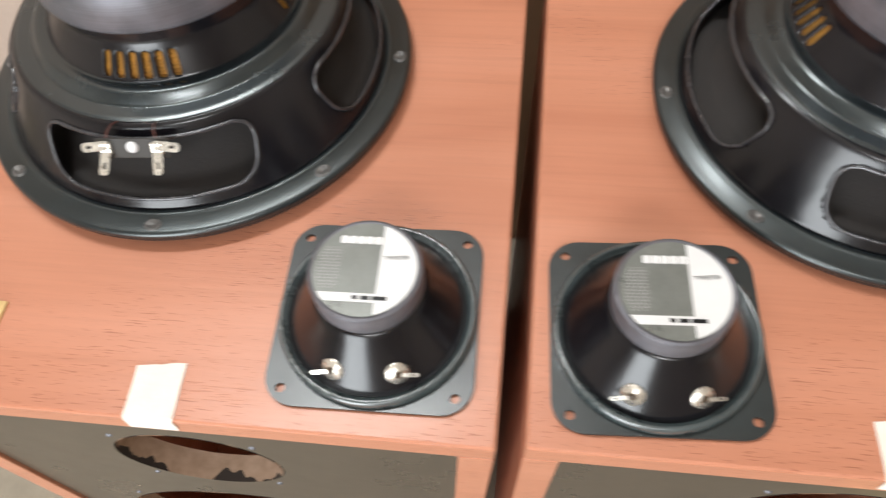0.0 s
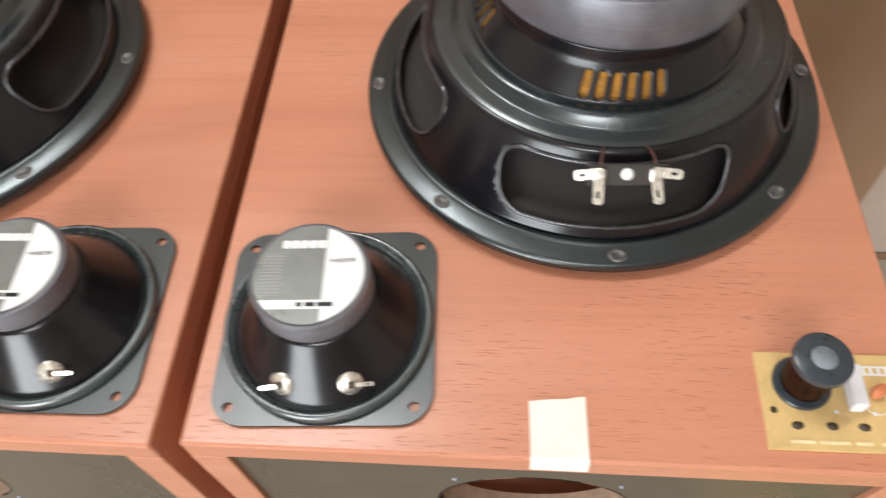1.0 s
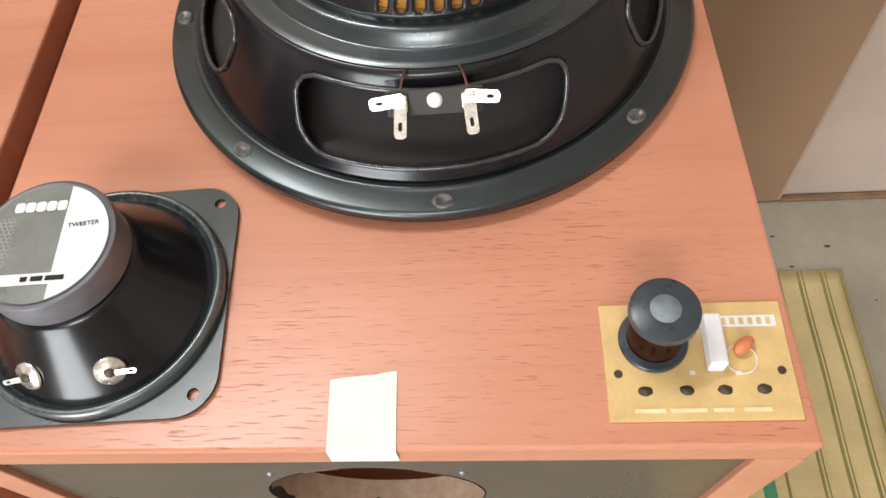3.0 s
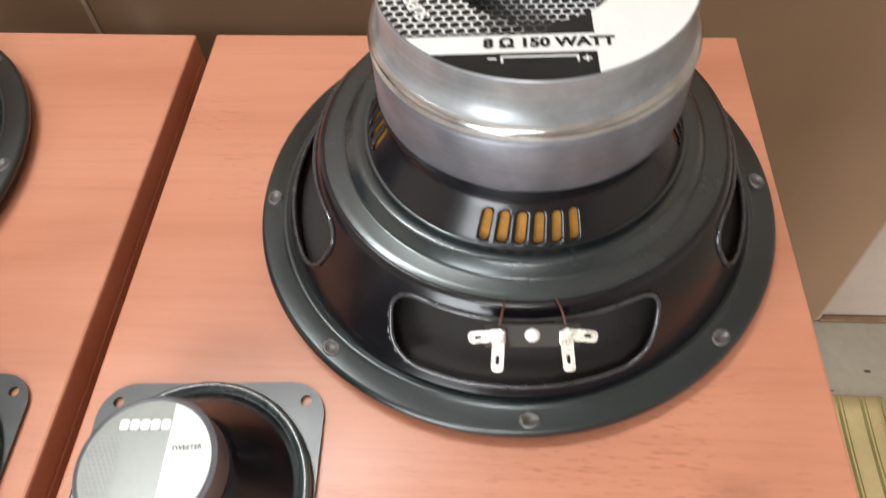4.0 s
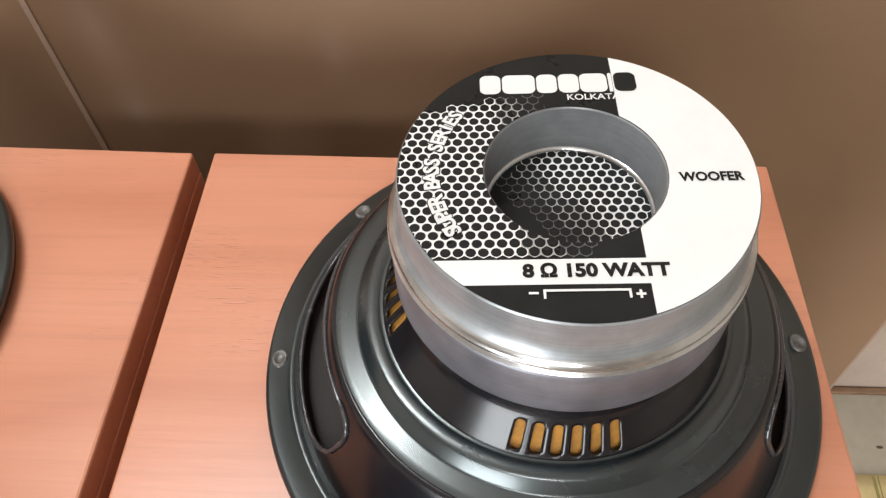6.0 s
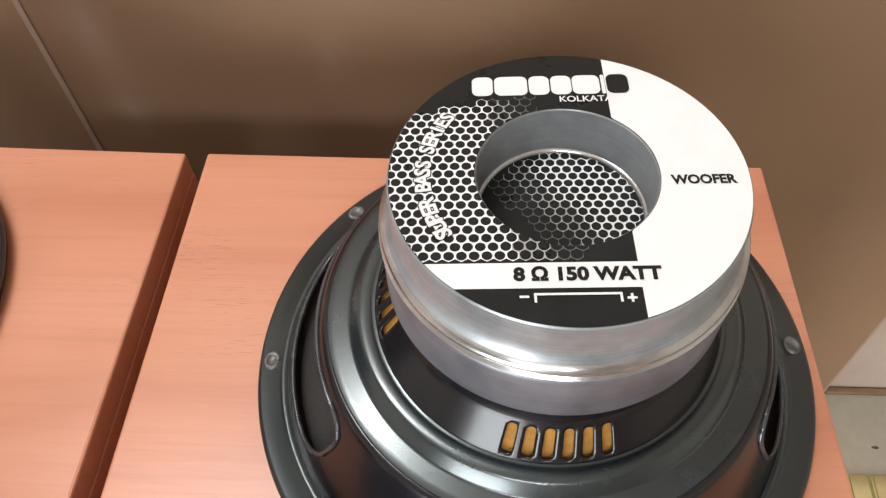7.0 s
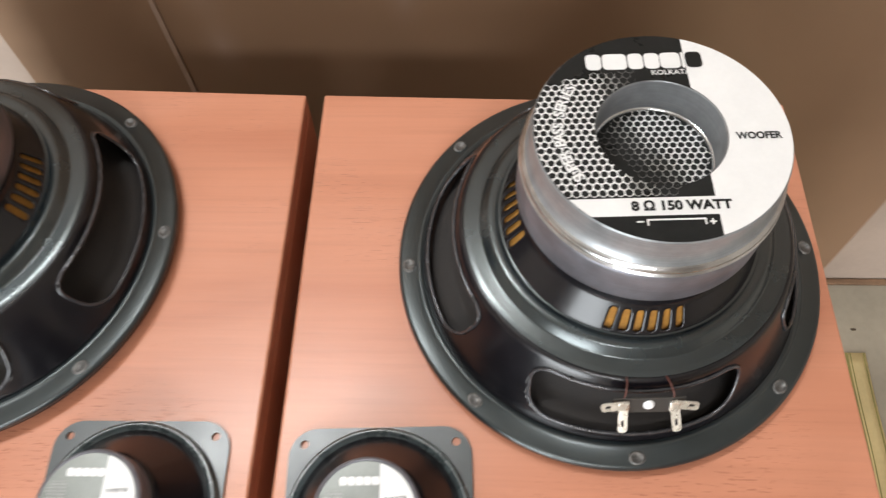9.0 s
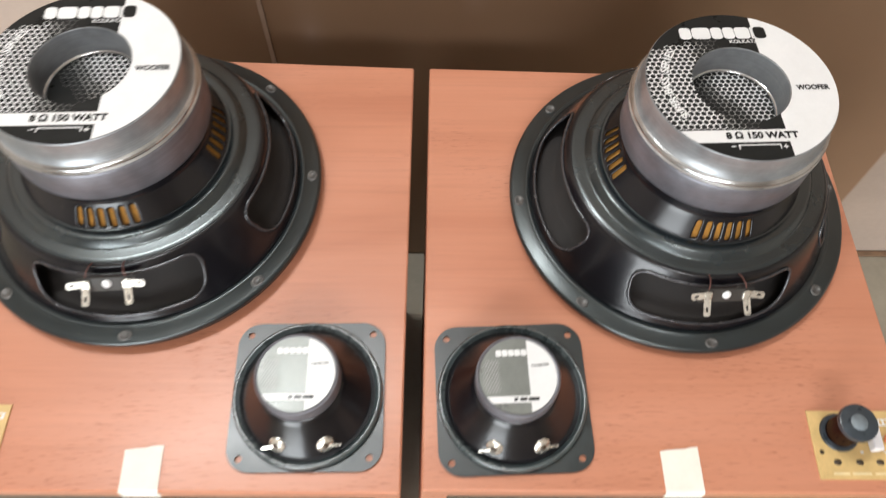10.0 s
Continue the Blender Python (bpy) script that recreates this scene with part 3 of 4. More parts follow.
def woofer_label(w, lean, seat):
    """The printed disc on the magnet, with its writing."""
    turn = Matrix.Rotation(radians(lean), 4, "Z")
    up = Z_TOP + 0.0002

    def put(bm, name, material, label=""):
        bm.transform(turn)
        return part(name, bm, material, disc, label)

    disc = part("label_disc", lathe([(R_HOLE + 0.0004, up), (R_TOP - 0.0004, up)], 128), PRINT_BLACK, w, "black and white printed label")
    disc.matrix_local = seat
    rr = R_TOP - 0.0005
    put(strips(lambda y: (max(CHORD, math.sqrt(max(0, (R_HOLE + 0.0006) ** 2 - y * y))), math.sqrt(max(0, rr * rr - y * y))), -math.sqrt(rr * rr - CHORD ** 2), math.sqrt(rr * rr - CHORD ** 2), up + 0.00015, 120), "white_field", PRINT_WHITE)
    put(strips(lambda y: (-math.sqrt(rr * rr - y * y), CHORD), BAR_LOW, BAR_TOP, up + 0.00015, 24), "white_bar", PRINT_WHITE)

    def keep(x, y):
        r = math.hypot(x, y)
        if r > rr + 0.0010 or r < R_HOLE - 0.0008 or x > 0.012 or (x > -0.010 and y > 0) or y < BAR_TOP + 0.0020 or y > 0.036 + 0.25 * (x + 0.03):
            return 0
        return min(1.0, max(0.0, (0.003 - x - 0.25 * max(0.0, y)) / 0.036))

    for name, cells, material in shaded(honeycomb(0.0041, keep)):
        net = hexes(cells, up + 0.00015, 0.0041)
        for v in net.verts:
            r = v.co.xy.length
            k = min(rr - 0.0001, max(R_HOLE + 0.0006, r)) / r
            v.co.x, v.co.y = v.co.x * k, v.co.y * k
        put(net, name, material)["kind"] = "stuff"
    # maker's mark as plain blocks, the last one dark where it crosses the white field
    for k in range(6):
        x0 = (-0.0322, -0.0236, -0.0104, -0.0020, 0.0062, 0.0172)[k]
        x1 = x0 + (0.0080, 0.0126, 0.0078, 0.0078, 0.0104, 0.0014)[k]
        block = plate(rounded(x0, x1, 0.0395, 0.0500, min(0.0026, (x1 - x0) * 0.4)), 0.0001)
        block.transform(Matrix.Translation((0, 0, up + 0.0002)))
        put(block, "mark_block", PRINT_WHITE)
    dark = plate(rounded(CHORD + 0.0004, 0.0275, 0.0395, 0.0500, 0.0026), 0.0001)
    dark.transform(Matrix.Translation((0, 0, up + 0.0004)))
    put(dark, "mark_block", PRINT_BLACK)
    zt = up + 0.0004
    lettering("town_writing", "KOLKATA", 0.0044, turn @ flat(0.0105, 0.0366, zt), PRINT_WHITE, disc, 0.00006)
    lettering("kind_writing", "WOOFER", 0.0056, turn @ flat(0.0462, -0.0048, zt), PRINT_BLACK, disc, 0.00022, 0.90)
    lettering("power_writing", "8 \u03a9 150 WATT", 0.0068, turn @ flat(0.0024, -0.0433, zt), PRINT_BLACK, disc, 0.00032, 1.04)
    rows, word = [], "SUPER BASS SERIES"
    for i, ch in enumerate(word):
        a = -58 - 66 * i / (len(word) - 1)
        if ch != " ":
            p = round_at(0.0500, a, zt)
            rows.append((ch, 0.0076, turn @ flat(p.x, p.y, zt, a + 180)))
    joined_text("series_writing", rows, PRINT_WHITE, disc)
    shade = [(ch, size, Matrix.Translation((0, 0, -0.0001)) @ m) for ch, size, m in rows]
    joined_text("series_outline", shade, PRINT_BLACK, disc, 0.085)
    bm = bmesh.new()
    turn = turn @ Matrix.Translation((-0.0022, -0.0022, 0))
    for x0, x1, y0, y1 in ((-0.0125, 0.0145, -0.0488, -0.0480), (-0.0125, -0.0117, -0.0514, -0.0488), (0.0137, 0.0145, -0.0514, -0.0488),
                           (-0.0170, -0.0140, -0.0497, -0.0489), (0.0158, 0.0188, -0.0504, -0.0496), (0.0169, 0.0177, -0.0515, -0.0504), (0.0169, 0.0177, -0.0496, -0.0485)):
        box(x0, x1, y0, y1, zt, zt + 0.0001, bm=bm)
    put(bm, "polarity_mark", PRINT_WHITE)
    return disc


def sheet_metal(ob, thickness=0.0013):
    solid = ob.modifiers.new("thickness", "SOLIDIFY")
    solid.thickness, solid.offset = thickness, -1
    return ob


def lean_over(ob, offset):
    """The pressed basket carries its magnet a little off centre: shift the metal sideways as it rises."""
    for v in ob.data.vertices:
        k = min(1.0, max(0.0, (v.co.z - 0.009) / 0.0755))
        v.co.x += offset[0] * k
        v.co.y += offset[1] * k
    return ob


def woofer(m, lean, offset, twist, tilt, back, label):
    w = thing("woofer", m, label, "loudspeaker", "pair of woofers")
    base = Vector((0, 0, 0.0835))
    seat = Matrix.Translation(Vector(offset) + Vector((0, back, 0)) + base) @ Matrix.Rotation(radians(-tilt), 4, "X") @ Matrix.Translation(-base)
    part("gasket", lathe([(0.110, 0.0), (0.1322, 0.0), (0.1324, 0.0032), (0.110, 0.0032)], 160, close=True), GASKET, w, "dark paper gasket ring", smooth=False)
    smooth_by_angle(part("rim", lathe(RIM, 192), RIM_BLACK, w, "black enamelled pressed-steel rim"), 60)
    bm, at, _ = pierced(WALL, 360, window_depth)
    wall = smooth_by_angle(part("basket_wall", bm, STEEL_BLACK, w, "glossy black steel basket with windows"), 50)
    sheet_metal(lean_over(wall, offset))
    for k in range(4):
        lean_over(smooth_by_angle(part("window_lip", tube(outline_of(window_depth, at, 0.0245, 90 * k, 0.103), 0.0012, 8, True), LIP, wall, "rounded edge of a basket window, caught light put into its paler grey"), 80), offset)
    lean_over(smooth_by_angle(part("shoulder", lathe(SHOULDER, 160), SHOULDER_BLACK, w), 75), offset)
    bm, at, _ = pierced(NECK, 360, slot_depth, 0.0012)
    neck = smooth_by_angle(part("neck", bm, STEEL_BLACK, w, "black neck with upright vent slots"), 50)
    sheet_metal(lean_over(neck, offset))
    wave = [(0.0712 - 0.00050 * i + 0.0009 * (i % 2), 0.0572 + 0.00083 * i) for i in range(20)]
    lean_over(smooth_by_angle(part("spider", lathe(wave, 96), SPIDER, neck, "amber corrugated cloth spider behind the slots"), 80), offset)
    smooth_by_angle(part("cone", lathe([(0.1120, 0.0085), (0.1070, 0.0125), (0.1020, 0.0125), (0.097, 0.0150), (0.062, 0.0500)], 96), CONE, w, "dark paper cone behind the windows"), 40)
    for k in range(8):
        part("bolt_slot", bolt_slot(45 * k + twist), BOLT_MAT, w, "worn screw slot in the rim", smooth=True)
    magnet = part("magnet", lathe([(0.050, 0.0832), (0.0654, 0.0840), (0.0670, 0.0850), (0.0677, 0.0870), (0.0675, 0.1100), (0.0668, 0.1116), (0.0655, 0.1122)], 160), ZINC_DULL, w, "dull grey zinc-plated magnet cover")
    smooth_by_angle(magnet, 50)
    magnet.matrix_local = seat
    smooth_by_angle(part("bead", lathe([(0.0655, 0.1122), (0.0676, 0.1127), (0.0681, 0.1136), (0.0668, 0.1146), (0.0674, 0.1156), (0.0676, 0.1166), (0.0668, 0.1178), (0.0652, 0.1188)], 160), CHROME, magnet, "bright rolled bead"), 70)
    cap = part("cap", lathe([(0.0652, 0.1188), (0.0640, 0.1205), (0.0630, 0.1240), (0.0626, 0.1300), (0.0628, 0.1352), (0.0629, 0.1368), (R_TOP - 0.0003, 0.1375), (R_HOLE + 0.0004, 0.1375), (R_HOLE, 0.1371), (R_HOLE - 0.0002, 0.1155)], 160), ZINC, w, "bright zinc cap with a wide round vent")
    cap.matrix_local = seat
    smooth_by_angle(cap, 35)
    inner = part("vent_floor", lathe([(0.0, 0.1157), (R_HOLE, 0.1157)], 96), PRINT_BLACK, w, "black honeycomb-printed floor of the vent")
    inner.matrix_local = seat
    woofer_label(w, lean, seat)

    def keep(x, y):
        if math.hypot(x, y) > R_HOLE - 0.0025:
            return 0
        return min(1.0, max(0.0, (0.75 * x + 0.55 * y + 0.012) / 0.026))

    for name, cells, material in shaded(honeycomb(0.0041, keep)):
        bm = hexes(cells, 0.1159, 0.0041)
        bm.transform(Matrix.Rotation(radians(lean), 4, "Z"))
        part(name, bm, material, inner, kind="stuff")
    smooth_by_angle(part("vent_ring", lathe([(R_HOLE - 0.0001, 0.1172), (R_HOLE - 0.0010, 0.1168), (R_HOLE - 0.0014, 0.1158)], 96), CHROME, inner, "thin bright ring round the vent floor"), 60)
    # terminal strip in the front window
    strip = part("terminal_strip", box(-0.023, 0.023, -0.0014, 0, -0.0065, 0.0065, 0.0005), PHENOLIC, w, "dark terminal strip")
    strip.matrix_local = Matrix.Rotation(radians(twist * 0.45), 4, "Z") @ Matrix.Translation((offset[0] * 0.5, -0.1074 + offset[1] * 0.5, 0.0488)) @ Matrix.Rotation(radians(-28), 4, "X") @ Matrix.Scale(0.83, 4)
    rivet = lathe([(0.0, 0.0022), (0.0022, 0.0020), (0.0036, 0.0008), (0.0038, 0.0)], 24)
    rivet.transform(Matrix.Translation((0, -0.0014, 0.0008)) @ Matrix.Rotation(radians(90), 4, "X"))
    part("rivet", rivet, PRINT_WHITE, strip, "white round rivet", smooth=True)
    for side in (-1, 1):
        bm = bmesh.new()
        tab = plate(rounded(-0.0030, 0.0030, -0.0165, 0.0035, 0.0022), 0.0007, [rounded(-0.0009, 0.0009, -0.0128, -0.0085, 0.0008)[::-1]])
        merge(bm, tab, Matrix.Translation((side * 0.0163, -0.0022, 0.0)) @ Matrix.Rotation(radians(58), 4, "X") @ Matrix.Rotation(radians(side * 4), 4, "Z"))
        tab = plate(rounded(-0.0030, 0.0030, -0.0140, 0.0030, 0.0022), 0.0007, [rounded(-0.0009, 0.0009, -0.0110, -0.0075, 0.0008)[::-1]])
        merge(bm, tab, Matrix.Translation((side * 0.0170, -0.0032, 0.0025)) @ Matrix.Rotation(radians(72), 4, "X") @ Matrix.Rotation(radians(side * 84), 4, "Z"))
        box(side * 0.0163 - 0.0035, side * 0.0163 + 0.0035, -0.0040, -0.0012, -0.0035, 0.0045, 0.0008, bm=bm)
        part("terminal", bm, TIN, strip, "tinned solder terminal with two lugs")
        wire = [(side * 0.0163, -0.0012, 0.004), (side * 0.0150, 0.0005, 0.010), (side * 0.0135, 0.0060, 0.0130), (side * 0.012, 0.016, 0.012)]
        part("lead_wire", tube(wire, 0.0006, 6), COPPER_RED, strip, "thin dark red braided lead", smooth=True)
    return w


woofer(pose(0.2011, 0.2314, 0.0030, 0, 1.5, 2.2) @ Matrix.Scale(1.005, 4), 0.8, (0.0048, 0.0020, 0), 2.0, 2.2, 0.0012, "black ten-inch woofer lying face down on the cabinet, printed magnet up")
woofer(pose(-0.2264, 0.2378, 0.0038, -1.0, 0.0, 3.6) @ Matrix.Scale(1.046, 4), -1.7, (0.0020, 0.0024, 0.0005), 0.0, 0.8, 0.0, "black ten-inch woofer face down beside the small speaker")


# ---- small mid speakers ----
def mid_speaker(m, label):
    t = thing("mid_speaker", m, label, "loudspeaker", "pair of small speakers")
    half, hole = 0.0545, 0.0453
    outline = rounded(-half, half, -half, half, 0.017, 8)
    holes = [circle(sx * hole, sy * hole, 0.0026, 16)[::-1] for sx in (-1, 1) for sy in (-1, 1)]
    flange = plate(outline, 0.0016, holes + [circle(0, 0, 0.044, 64)[::-1]])
    flange.transform(Matrix.Translation((0, 0, 0.0008)))
    part("flange", flange, MID_RIM, t, "black enamelled square flange with holed corners")
    part("gasket", plate(rounded(-half + 0.001, half - 0.001, -half + 0.001, half - 0.001, 0.016, 8), 0.0008, [circle(sx * hole, sy * hole, 0.0028, 16)[::-1] for sx in (-1, 1) for sy in (-1, 1)]), GASKET, t)
    smooth_by_angle(part("rolled_edge", lathe([(0.0535, 0.0024), (0.0536, 0.0056), (0.0530, 0.0074), (0.0516, 0.0082), (0.0503, 0.0076), (0.0496, 0.0058), (0.0486, 0.0052)], 128), ROLLED_SHEEN, t), 75)
    smooth_by_angle(part("basket", lathe([(0.0486, 0.0052), (0.0480, 0.0064), (0.0462, 0.0088), (0.0310, 0.0310), (0.0292, 0.0345), (0.0270, 0.0362), (0.0200, 0.0368)], 128), STEEL_BLACK, t, "glossy black closed-back cone basket"), 45)
    magnet = smooth_by_angle(part("magnet", lathe([(0.0200, 0.0370), (0.0272, 0.0372), (0.0282, 0.0382), (0.0283, 0.0500), (0.0279, 0.0512), (0.0268, 0.0517), (0.0262, 0.0513), (0.0, 0.0513)], 96), ZINC_DULL, t, "round grey zinc magnet cover"), 35)
    up, rr = 0.0516, 0.0255
    disc = part("label_disc", lathe([(0.0, up), (rr + 0.0003, up)], 64), PRINT_GREY, t, "shiny grey and white printed label")
    c = 0.0070
    part("white_field", strips(lambda y: (c, math.sqrt(max(0, rr * rr - y * y))), -math.sqrt(rr * rr - c * c), math.sqrt(rr * rr - c * c), up + 0.0002, 60), PRINT_WHITE, disc)
    part("white_bar", strips(lambda y: (-math.sqrt(rr * rr - y * y), c), -0.0182, -0.0135, up + 0.0002, 16), PRINT_WHITE, disc)
    for k in range(5):
        block = plate(rounded(-0.0140 + 0.0042 * k, -0.0101 + 0.0042 * k, 0.0135, 0.0180, 0.0012), 0.0001)
        block.transform(Matrix.Translation((0, 0, up + 0.0003)))
        part("mark_block", block, PRINT_WHITE, disc)
    lettering("kind_writing", "TWEETER", 0.0028, flat(0.0150, 0.0065, up + 0.0004, 4), PRINT_BLACK, disc, 0.00003)
    bm = bmesh.new()
    for x0, x1 in ((-0.0040, -0.0015), (0.0, 0.0045), (0.0055, 0.0125)):
        box(x0, x1, -0.0169, -0.0149, up + 0.0004, up + 0.0005, bm=bm)
    part("power_bars", bm, PRINT_BLACK, disc)

    def keep(x, y):
        return 0.8 * (math.hypot(x, y) < rr - 0.0015 and x < -0.013 and -0.012 < y < 0.012)

    part("honeycomb_print", hexes(honeycomb(0.0020, keep), up + 0.0002, 0.0020), PRINT_PALE, disc, kind="stuff")
    for side, turn in ((-1, 186), (1, 8)):
        a = side * 23
        slope = Matrix.Translation(round_at(0.0418, a, 0.0155)) @ Matrix.Rotation(radians(a), 4, "Z") @ Matrix.Rotation(radians(55), 4, "X")
        base = lathe([(0.0, 0.0018), (0.0018, 0.0018), (0.0024, 0.0011), (0.0056, 0.0011), (0.0061, 0.0)], 24)
        base.transform(slope)
        stud = part("terminal", base, TIN, t, "bright riveted round terminal", smooth=True)
        ring = lathe([(0.0, 0.0024), (0.0016, 0.0024), (0.0021, 0.0018)], 16)
        ring.transform(slope)
        part("rivet", ring, SOLDER, stud, smooth=True)
        lug = plate(rounded(0.0020, 0.0105, -0.0011, 0.0011, 0.0010), 0.0005, [rounded(0.0072, 0.0092, -0.0005, 0.0005, 0.0004)[::-1]])
        lug.transform(slope @ Matrix.Translation((0, 0, 0.0016)) @ Matrix.Rotation(radians(-a * 0.9), 4, "Z") @ (Matrix.Rotation(radians(turn), 4, "Z")) @ Matrix.Rotation(radians(-12), 4, "Y"))
        part("lug", lug, TIN, stud)
    return t


# paler than the flange: gloss on the rolled edge, put into the base colour
ROLLED_SHEEN = speckled("rolled_sheen", (0.045, 0.060, 0.062), 0.28, coat=0.3, specular=1.0, spread=0.35, scale=60, fine=700, bump=0.05, rough_spread=0.1)
MID_RIM = speckled("mid_rim_enamel", (0.012, 0.019, 0.020), 0.34, coat=0.1, specular=0.7, spread=0.3, scale=60, fine=700, bump=0.05, rough_spread=0.1)
mid_speaker(pose(-0.0825, 0.0660, 0, 0, 0, 1.0), "small black square-flanged speaker with grey label, beside the gap")
mid_speaker(pose(0.0640, 0.0655, 0, 0, 0, 2.6), "small black square-flanged speaker turned slightly on the cabinet")


# ---- crossover boards ----
def crossover(m, label):
    t = thing("crossover_board", m, label, "circuit board", "pair of crossover boards")
    w, d, th = 0.0700, 0.0475, 0.0016
    part("board", box(0, w, 0, d, 0, th, 0.0002), PCB, t, "yellow-tan circuit board")
    bob = part("bobbin", lathe([(0.0, th), (0.0132, th), (0.0134, th + 0.0012), (0.0128, th + 0.0022), (0.0085, th + 0.0026)], 48), FERRITE, t, "dark plastic coil former", smooth=True)
    smooth_by_angle(bob, 40)
    bob.location = (0.0194, 0.0318, 0)
    wave = [(0.0098 + 0.0007 * (i % 2), th + 0.0026 + 0.00103 * i) for i in range(24)]
    part("winding", lathe(wave, 48), COPPER, bob, "dark enamelled copper winding", smooth=True)
    top = part("top_flange", lathe([(0.0090, th + 0.0278), (0.0122, th + 0.0266), (0.0129, th + 0.0262), (0.0126, th + 0.0292), (0.0114, th + 0.0298), (0.0, th + 0.0300)], 48), FERRITE, bob, "blue-grey plastic flange", smooth=True)
    smooth_by_angle(top, 50)
    part("core", lathe([(0.0, th + 0.0305), (0.0052, th + 0.0304), (0.0056, th + 0.0299)], 32), FERRITE_PALE, bob, "pale ferrite core end", smooth=True)
    part("resistor", box(0.0380, 0.0445, 0.0185, 0.0395, th, th + 0.0085, 0.0010), WHITE_CERAMIC, t, "white ceramic block resistor")
    cap = bmesh.new()
    bmesh.ops.create_uvsphere(cap, u_segments=20, v_segments=12, radius=1)
    cap.transform(Matrix.Translation((0.0525, 0.0280, th + 0.0030)) @ Matrix.Rotation(radians(38), 4, "Z") @ Matrix.Diagonal((0.0050, 0.0028, 0.0026, 1)))
    part("capacitor", cap, FILM_ORANGE, t, "small orange dipped capacitor", smooth=True)
    z = th + 0.0002
    bm = tube([(0.0515 + 0.0058 * math.cos(math.tau * i / 32), 0.0235 + 0.0058 * math.sin(math.tau * i / 32), z) for i in range(32)], 0.00025, 4, True)
    box(0.0316, 0.0336, 0.0176, 0.0192, z - 0.0001, z + 0.0001, bm=bm)
    box(0.0486, 0.0506, 0.0172, 0.0188, z - 0.0001, z + 0.0001, bm=bm)
    part("silk_marks", bm, PRINT_WHITE, t)
    bm = box(0.0452, 0.0672, 0.0368, 0.0416, z - 0.0001, z + 0.0001)
    part("maker_mark", bm, PRINT_WHITE, t, "pale printed maker's mark")
    bm = bmesh.new()
    for k in range(6):
        box(0.0465 + 0.0034 * k, 0.0483 + 0.0034 * k, 0.0378, 0.0406, z + 0.0001, z + 0.0002, bm=bm)
    part("maker_mark_bars", bm, PCB, t)
    for x0, x1 in ((0.0095, 0.0207), (0.0225, 0.0357), (0.0382, 0.0455), (0.0490, 0.0590)):
        part("writing_bar", box(x0, x1, 0.0030, 0.0045, z - 0.0001, z + 0.0001), PRINT_TAN, t)
    for x in (0.0142, 0.0296, 0.0436, 0.0578):
        bm = lathe([(0.0, 0.0011), (0.0012, 0.0010), (0.0021, 0.0)], 12)
        for v in bm.verts:
            v.co.x *= 1.35
            v.co += Vector((x, 0.0115, th)) + 0.0004 * noise.noise_vector(v.co * 900 + Vector((x * 70, 0, 0)))
        part("solder_pad", bm, SOLDER, t, smooth=True)
    for x, y in ((0.0048, 0.0185), (0.0656, 0.0188)):
        part("mounting_hole", lathe([(0.0, th + 0.0002), (0.0014, th + 0.0002), (0.0017, th + 0.0001)], 14), SOLDER, t).location = (x, y, 0)
    return t


crossover(pose(0.2735, 0.0095, 0.0, 0, 0, 0.2), "yellow crossover board with one black coil, near the cabinet edge")
crossover(pose(-0.3650, 0.0110, 0.0, 0, 0, -1.0), "yellow crossover board lying at the outer cabinet edge")


# ---- paper tape ----
def tape(name_place, width, back, drop, lean, label):
    """A strip that lies on the top and folds down over the front edge."""
    x, y = name_place
    bm = bmesh.new()
    rows = []
    path = [(back, 0.0004), (back * 0.6, 0.0006), (back * 0.25, 0.0004), (0.0012, 0.0004), (-0.0003, -0.0004), (-0.0006, -0.0015), (-0.0007, -drop * 0.5), (-0.0012, -drop)]
    for k, (py, pz) in enumerate(path):
        rows.append([bm.verts.new((x + (i / 6 - 0.5) * width + lean * py + 0.0005 * noise.noise((i, k, x * 50)), y + py + (0.0009 * noise.noise((i * 0.8, x * 40, 3)) + (i / 6 - 0.5) * 0.0032) * (k == 0), pz)) for i in range(7)])
    for a, b in zip(rows, rows[1:]):
        for i in range(6):
            bm.faces.new((a[i], b[i], b[i + 1], a[i + 1]))
    bmesh.ops.recalc_face_normals(bm, faces=bm.faces[:])
    ob = part("paper_tape", bm, TAPE, None, label)
    tagged(ob, category="tape", group="tape strips")
    solid = ob.modifiers.new("thickness", "SOLIDIFY")
    solid.thickness, solid.offset = 0.0002, 1
    return ob


tape((0.1800, 0.0), 0.0266, 0.0295, 0.0100, -0.03, "cream paper tape folded over the cabinet's front edge")
tape((-0.1930, -0.002), 0.0266, 0.0300, 0.0110, -0.03, "cream paper tape strip on the cabinet's front edge")


# ---- floor mat ----
def mat_height(x, y):
    return FLOOR + 0.002 + 0.0025 * (0.5 + 0.5 * noise.noise((x * 9, y * 5, 1.0)))


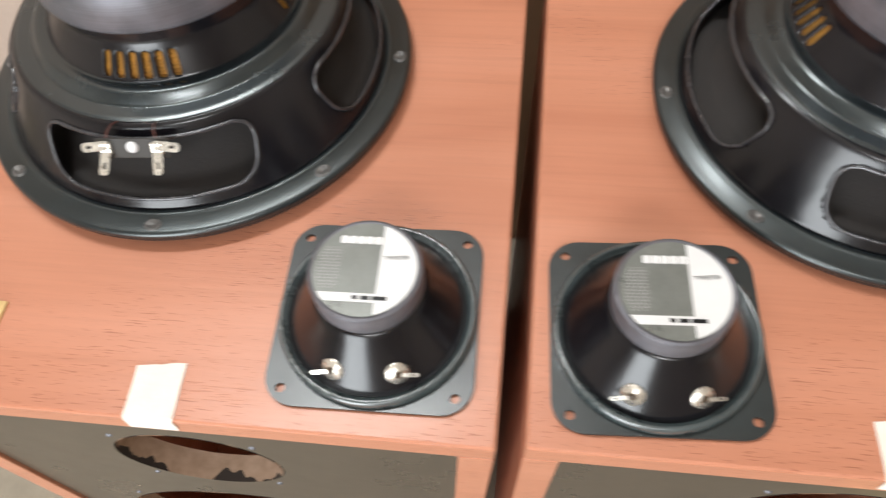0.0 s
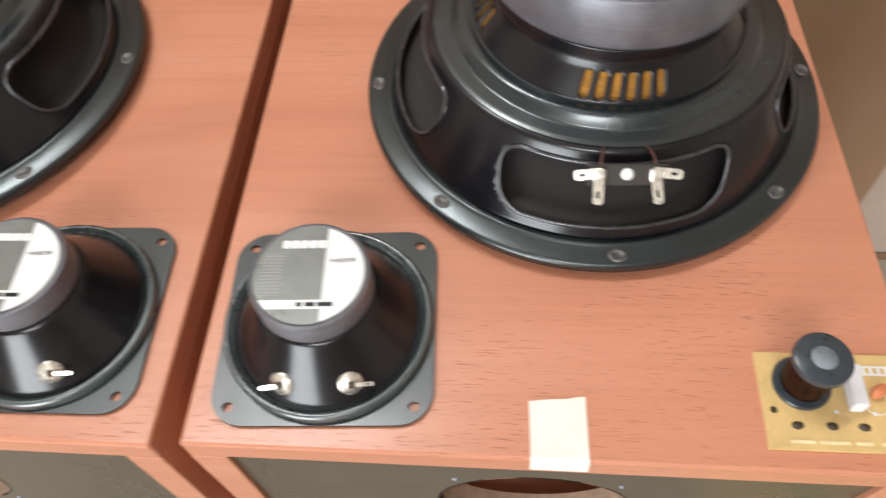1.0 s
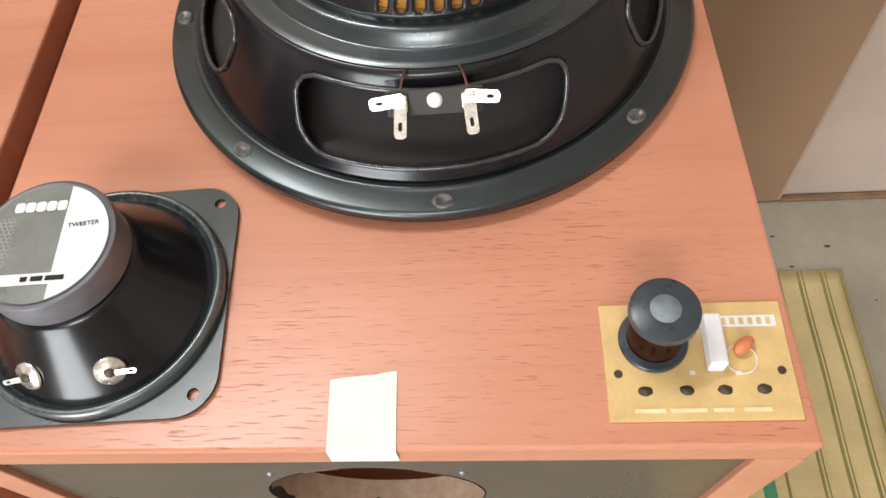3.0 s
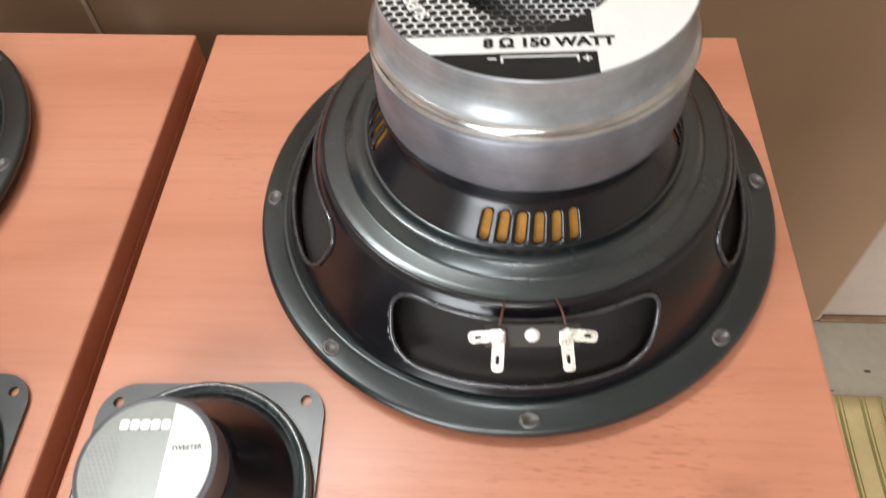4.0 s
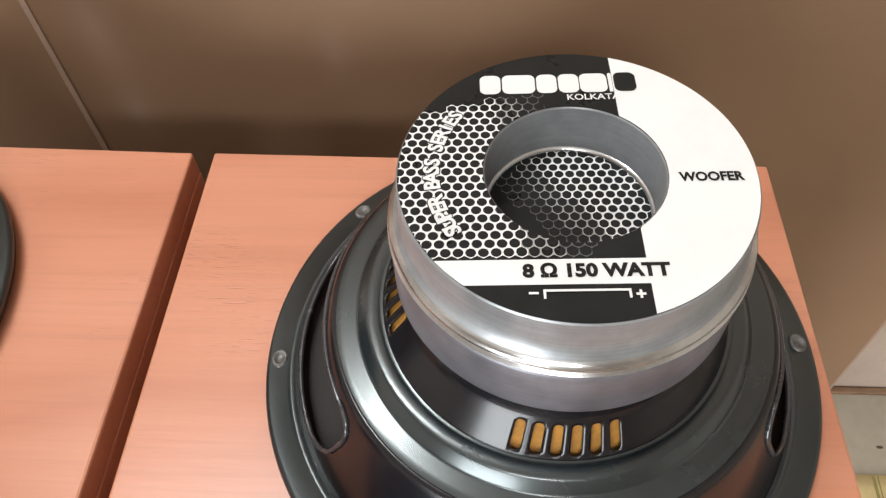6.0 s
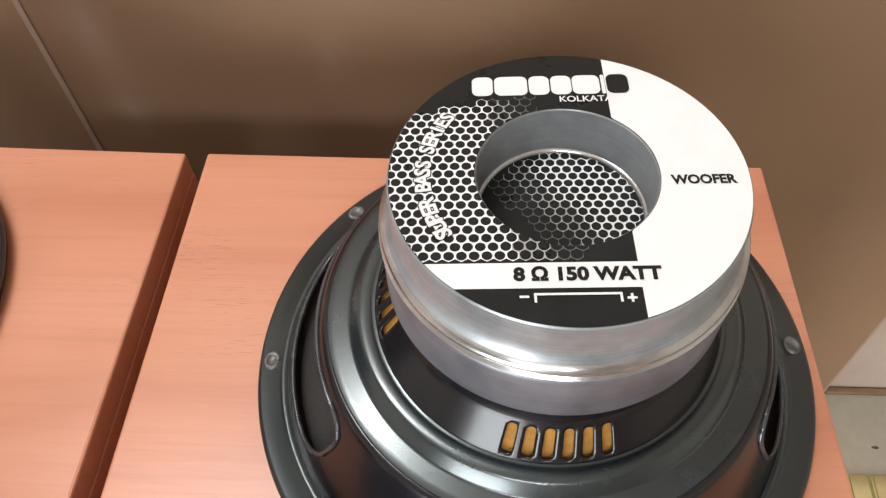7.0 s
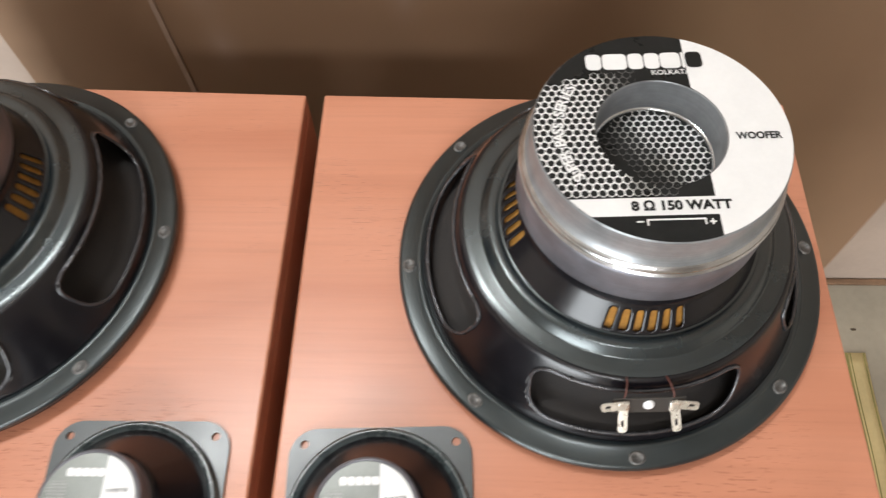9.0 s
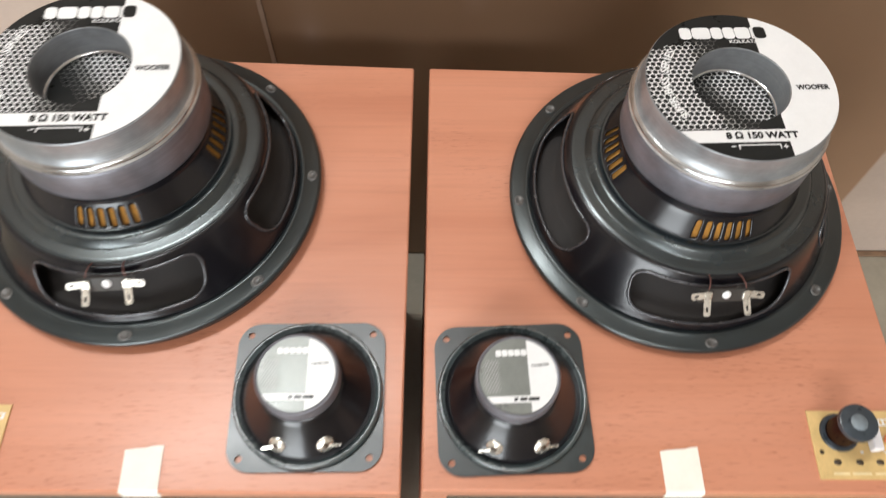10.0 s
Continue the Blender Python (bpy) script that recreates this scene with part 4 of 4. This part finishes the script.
def mat_band(x0, x1, y0, y1, up, nx, ny):
    bm = bmesh.new()

    def shift(y):
        return 0.004 * noise.noise((2.0, y * 7, 4.0))

    grid = [[bm.verts.new((x0 + (x1 - x0) * i / nx + shift(y0 + (y1 - y0) * j / ny), y0 + (y1 - y0) * j / ny, 0)) for i in range(nx + 1)] for j in range(ny + 1)]
    for row in grid:
        for v in row:
            v.co.z = mat_height(v.co.x, v.co.y) + up
    for a, b in zip(grid, grid[1:]):
        for i in range(nx):
            bm.faces.new((a[i], a[i + 1], b[i + 1], b[i]))
    low = bmesh.ops.extrude_face_region(bm, geom=bm.faces[:])
    for g in low["geom"]:
        if isinstance(g, bmesh.types.BMVert):
            g.co.z -= 0.0006 if up else 0.0015
    bmesh.ops.recalc_face_normals(bm, faces=bm.faces[:])
    return bm


mat = thing("floor_mat", pose(0, 0, 0), "striped straw-coloured plastic mat lying beside the cabinet", "floor mat")
part("mat_sheet", mat_band(0.40, 0.658, -0.75, 0.372, 0.0, 20, 60), STRAW, mat, smooth=True)
for x0, x1 in ((0.536, 0.539), (0.574, 0.577), (0.5795, 0.581), (0.602, 0.6055), (0.608, 0.6095), (0.630, 0.6335), (0.636, 0.6375), (0.654, 0.656)):
    part("stripe", mat_band(x0, x1, -0.75, 0.3715, 0.0005, 1, 60), OLIVE, mat, "olive woven stripe")
part("green_edge", mat_band(0.510, 0.524, -0.75, 0.3715, 0.0005, 2, 60), GREEN, mat, "green woven stripe")


# ---- specks on the floor ----
specks = bmesh.new()
for x, y, size in ((0.650, 0.408, 0.0045), (0.585, 0.425, 0.003), (0.600, 0.380, 0.003), (0.735, 0.300, 0.004), (0.722, 0.255, 0.004), (0.690, 0.330, 0.002)):
    chip = lathe([(0.0, 0.0012), (0.6, 0.0009), (1.0, 0.0)], 9)
    for v in chip.verts:
        v.co = Vector((x + v.co.x * size * (1 + 0.4 * noise.noise(v.co * 3 + Vector((x * 40, 0, 0)))), y + v.co.y * size * 0.45, FLOOR + v.co.z))
    merge(specks, chip)
tagged(part("floor_specks", specks, SOLDER, None, "small dark specks of dirt on the cement floor", kind="stuff"), category="dirt")


# ---- the lamp behind the camera ----
lamp = thing("tube_light", pose(0.05, -2.29, 2.02), "white fluorescent tube light on the wall behind", "lamp", "tube lights")
part("housing", box(-0.63, 0.63, 0.0, 0.045, -0.03, 0.03, 0.004), CEILING_PAINT, lamp)
glow = lathe([(0.0, -0.60), (0.012, -0.60), (0.013, -0.59), (0.013, 0.59), (0.012, 0.60), (0.0, 0.60)], 20)
glow.transform(Matrix.Translation((0, 0.062, 0)) @ Matrix.Rotation(radians(90), 4, "Y"))
part("tube", glow, GLOW, lamp, "glowing tube", smooth=True)
copy_thing(lamp, pose(-0.42, 0.655, 1.90, 0, 0, 180))["label"] = "white fluorescent tube light high on the panelled wall"
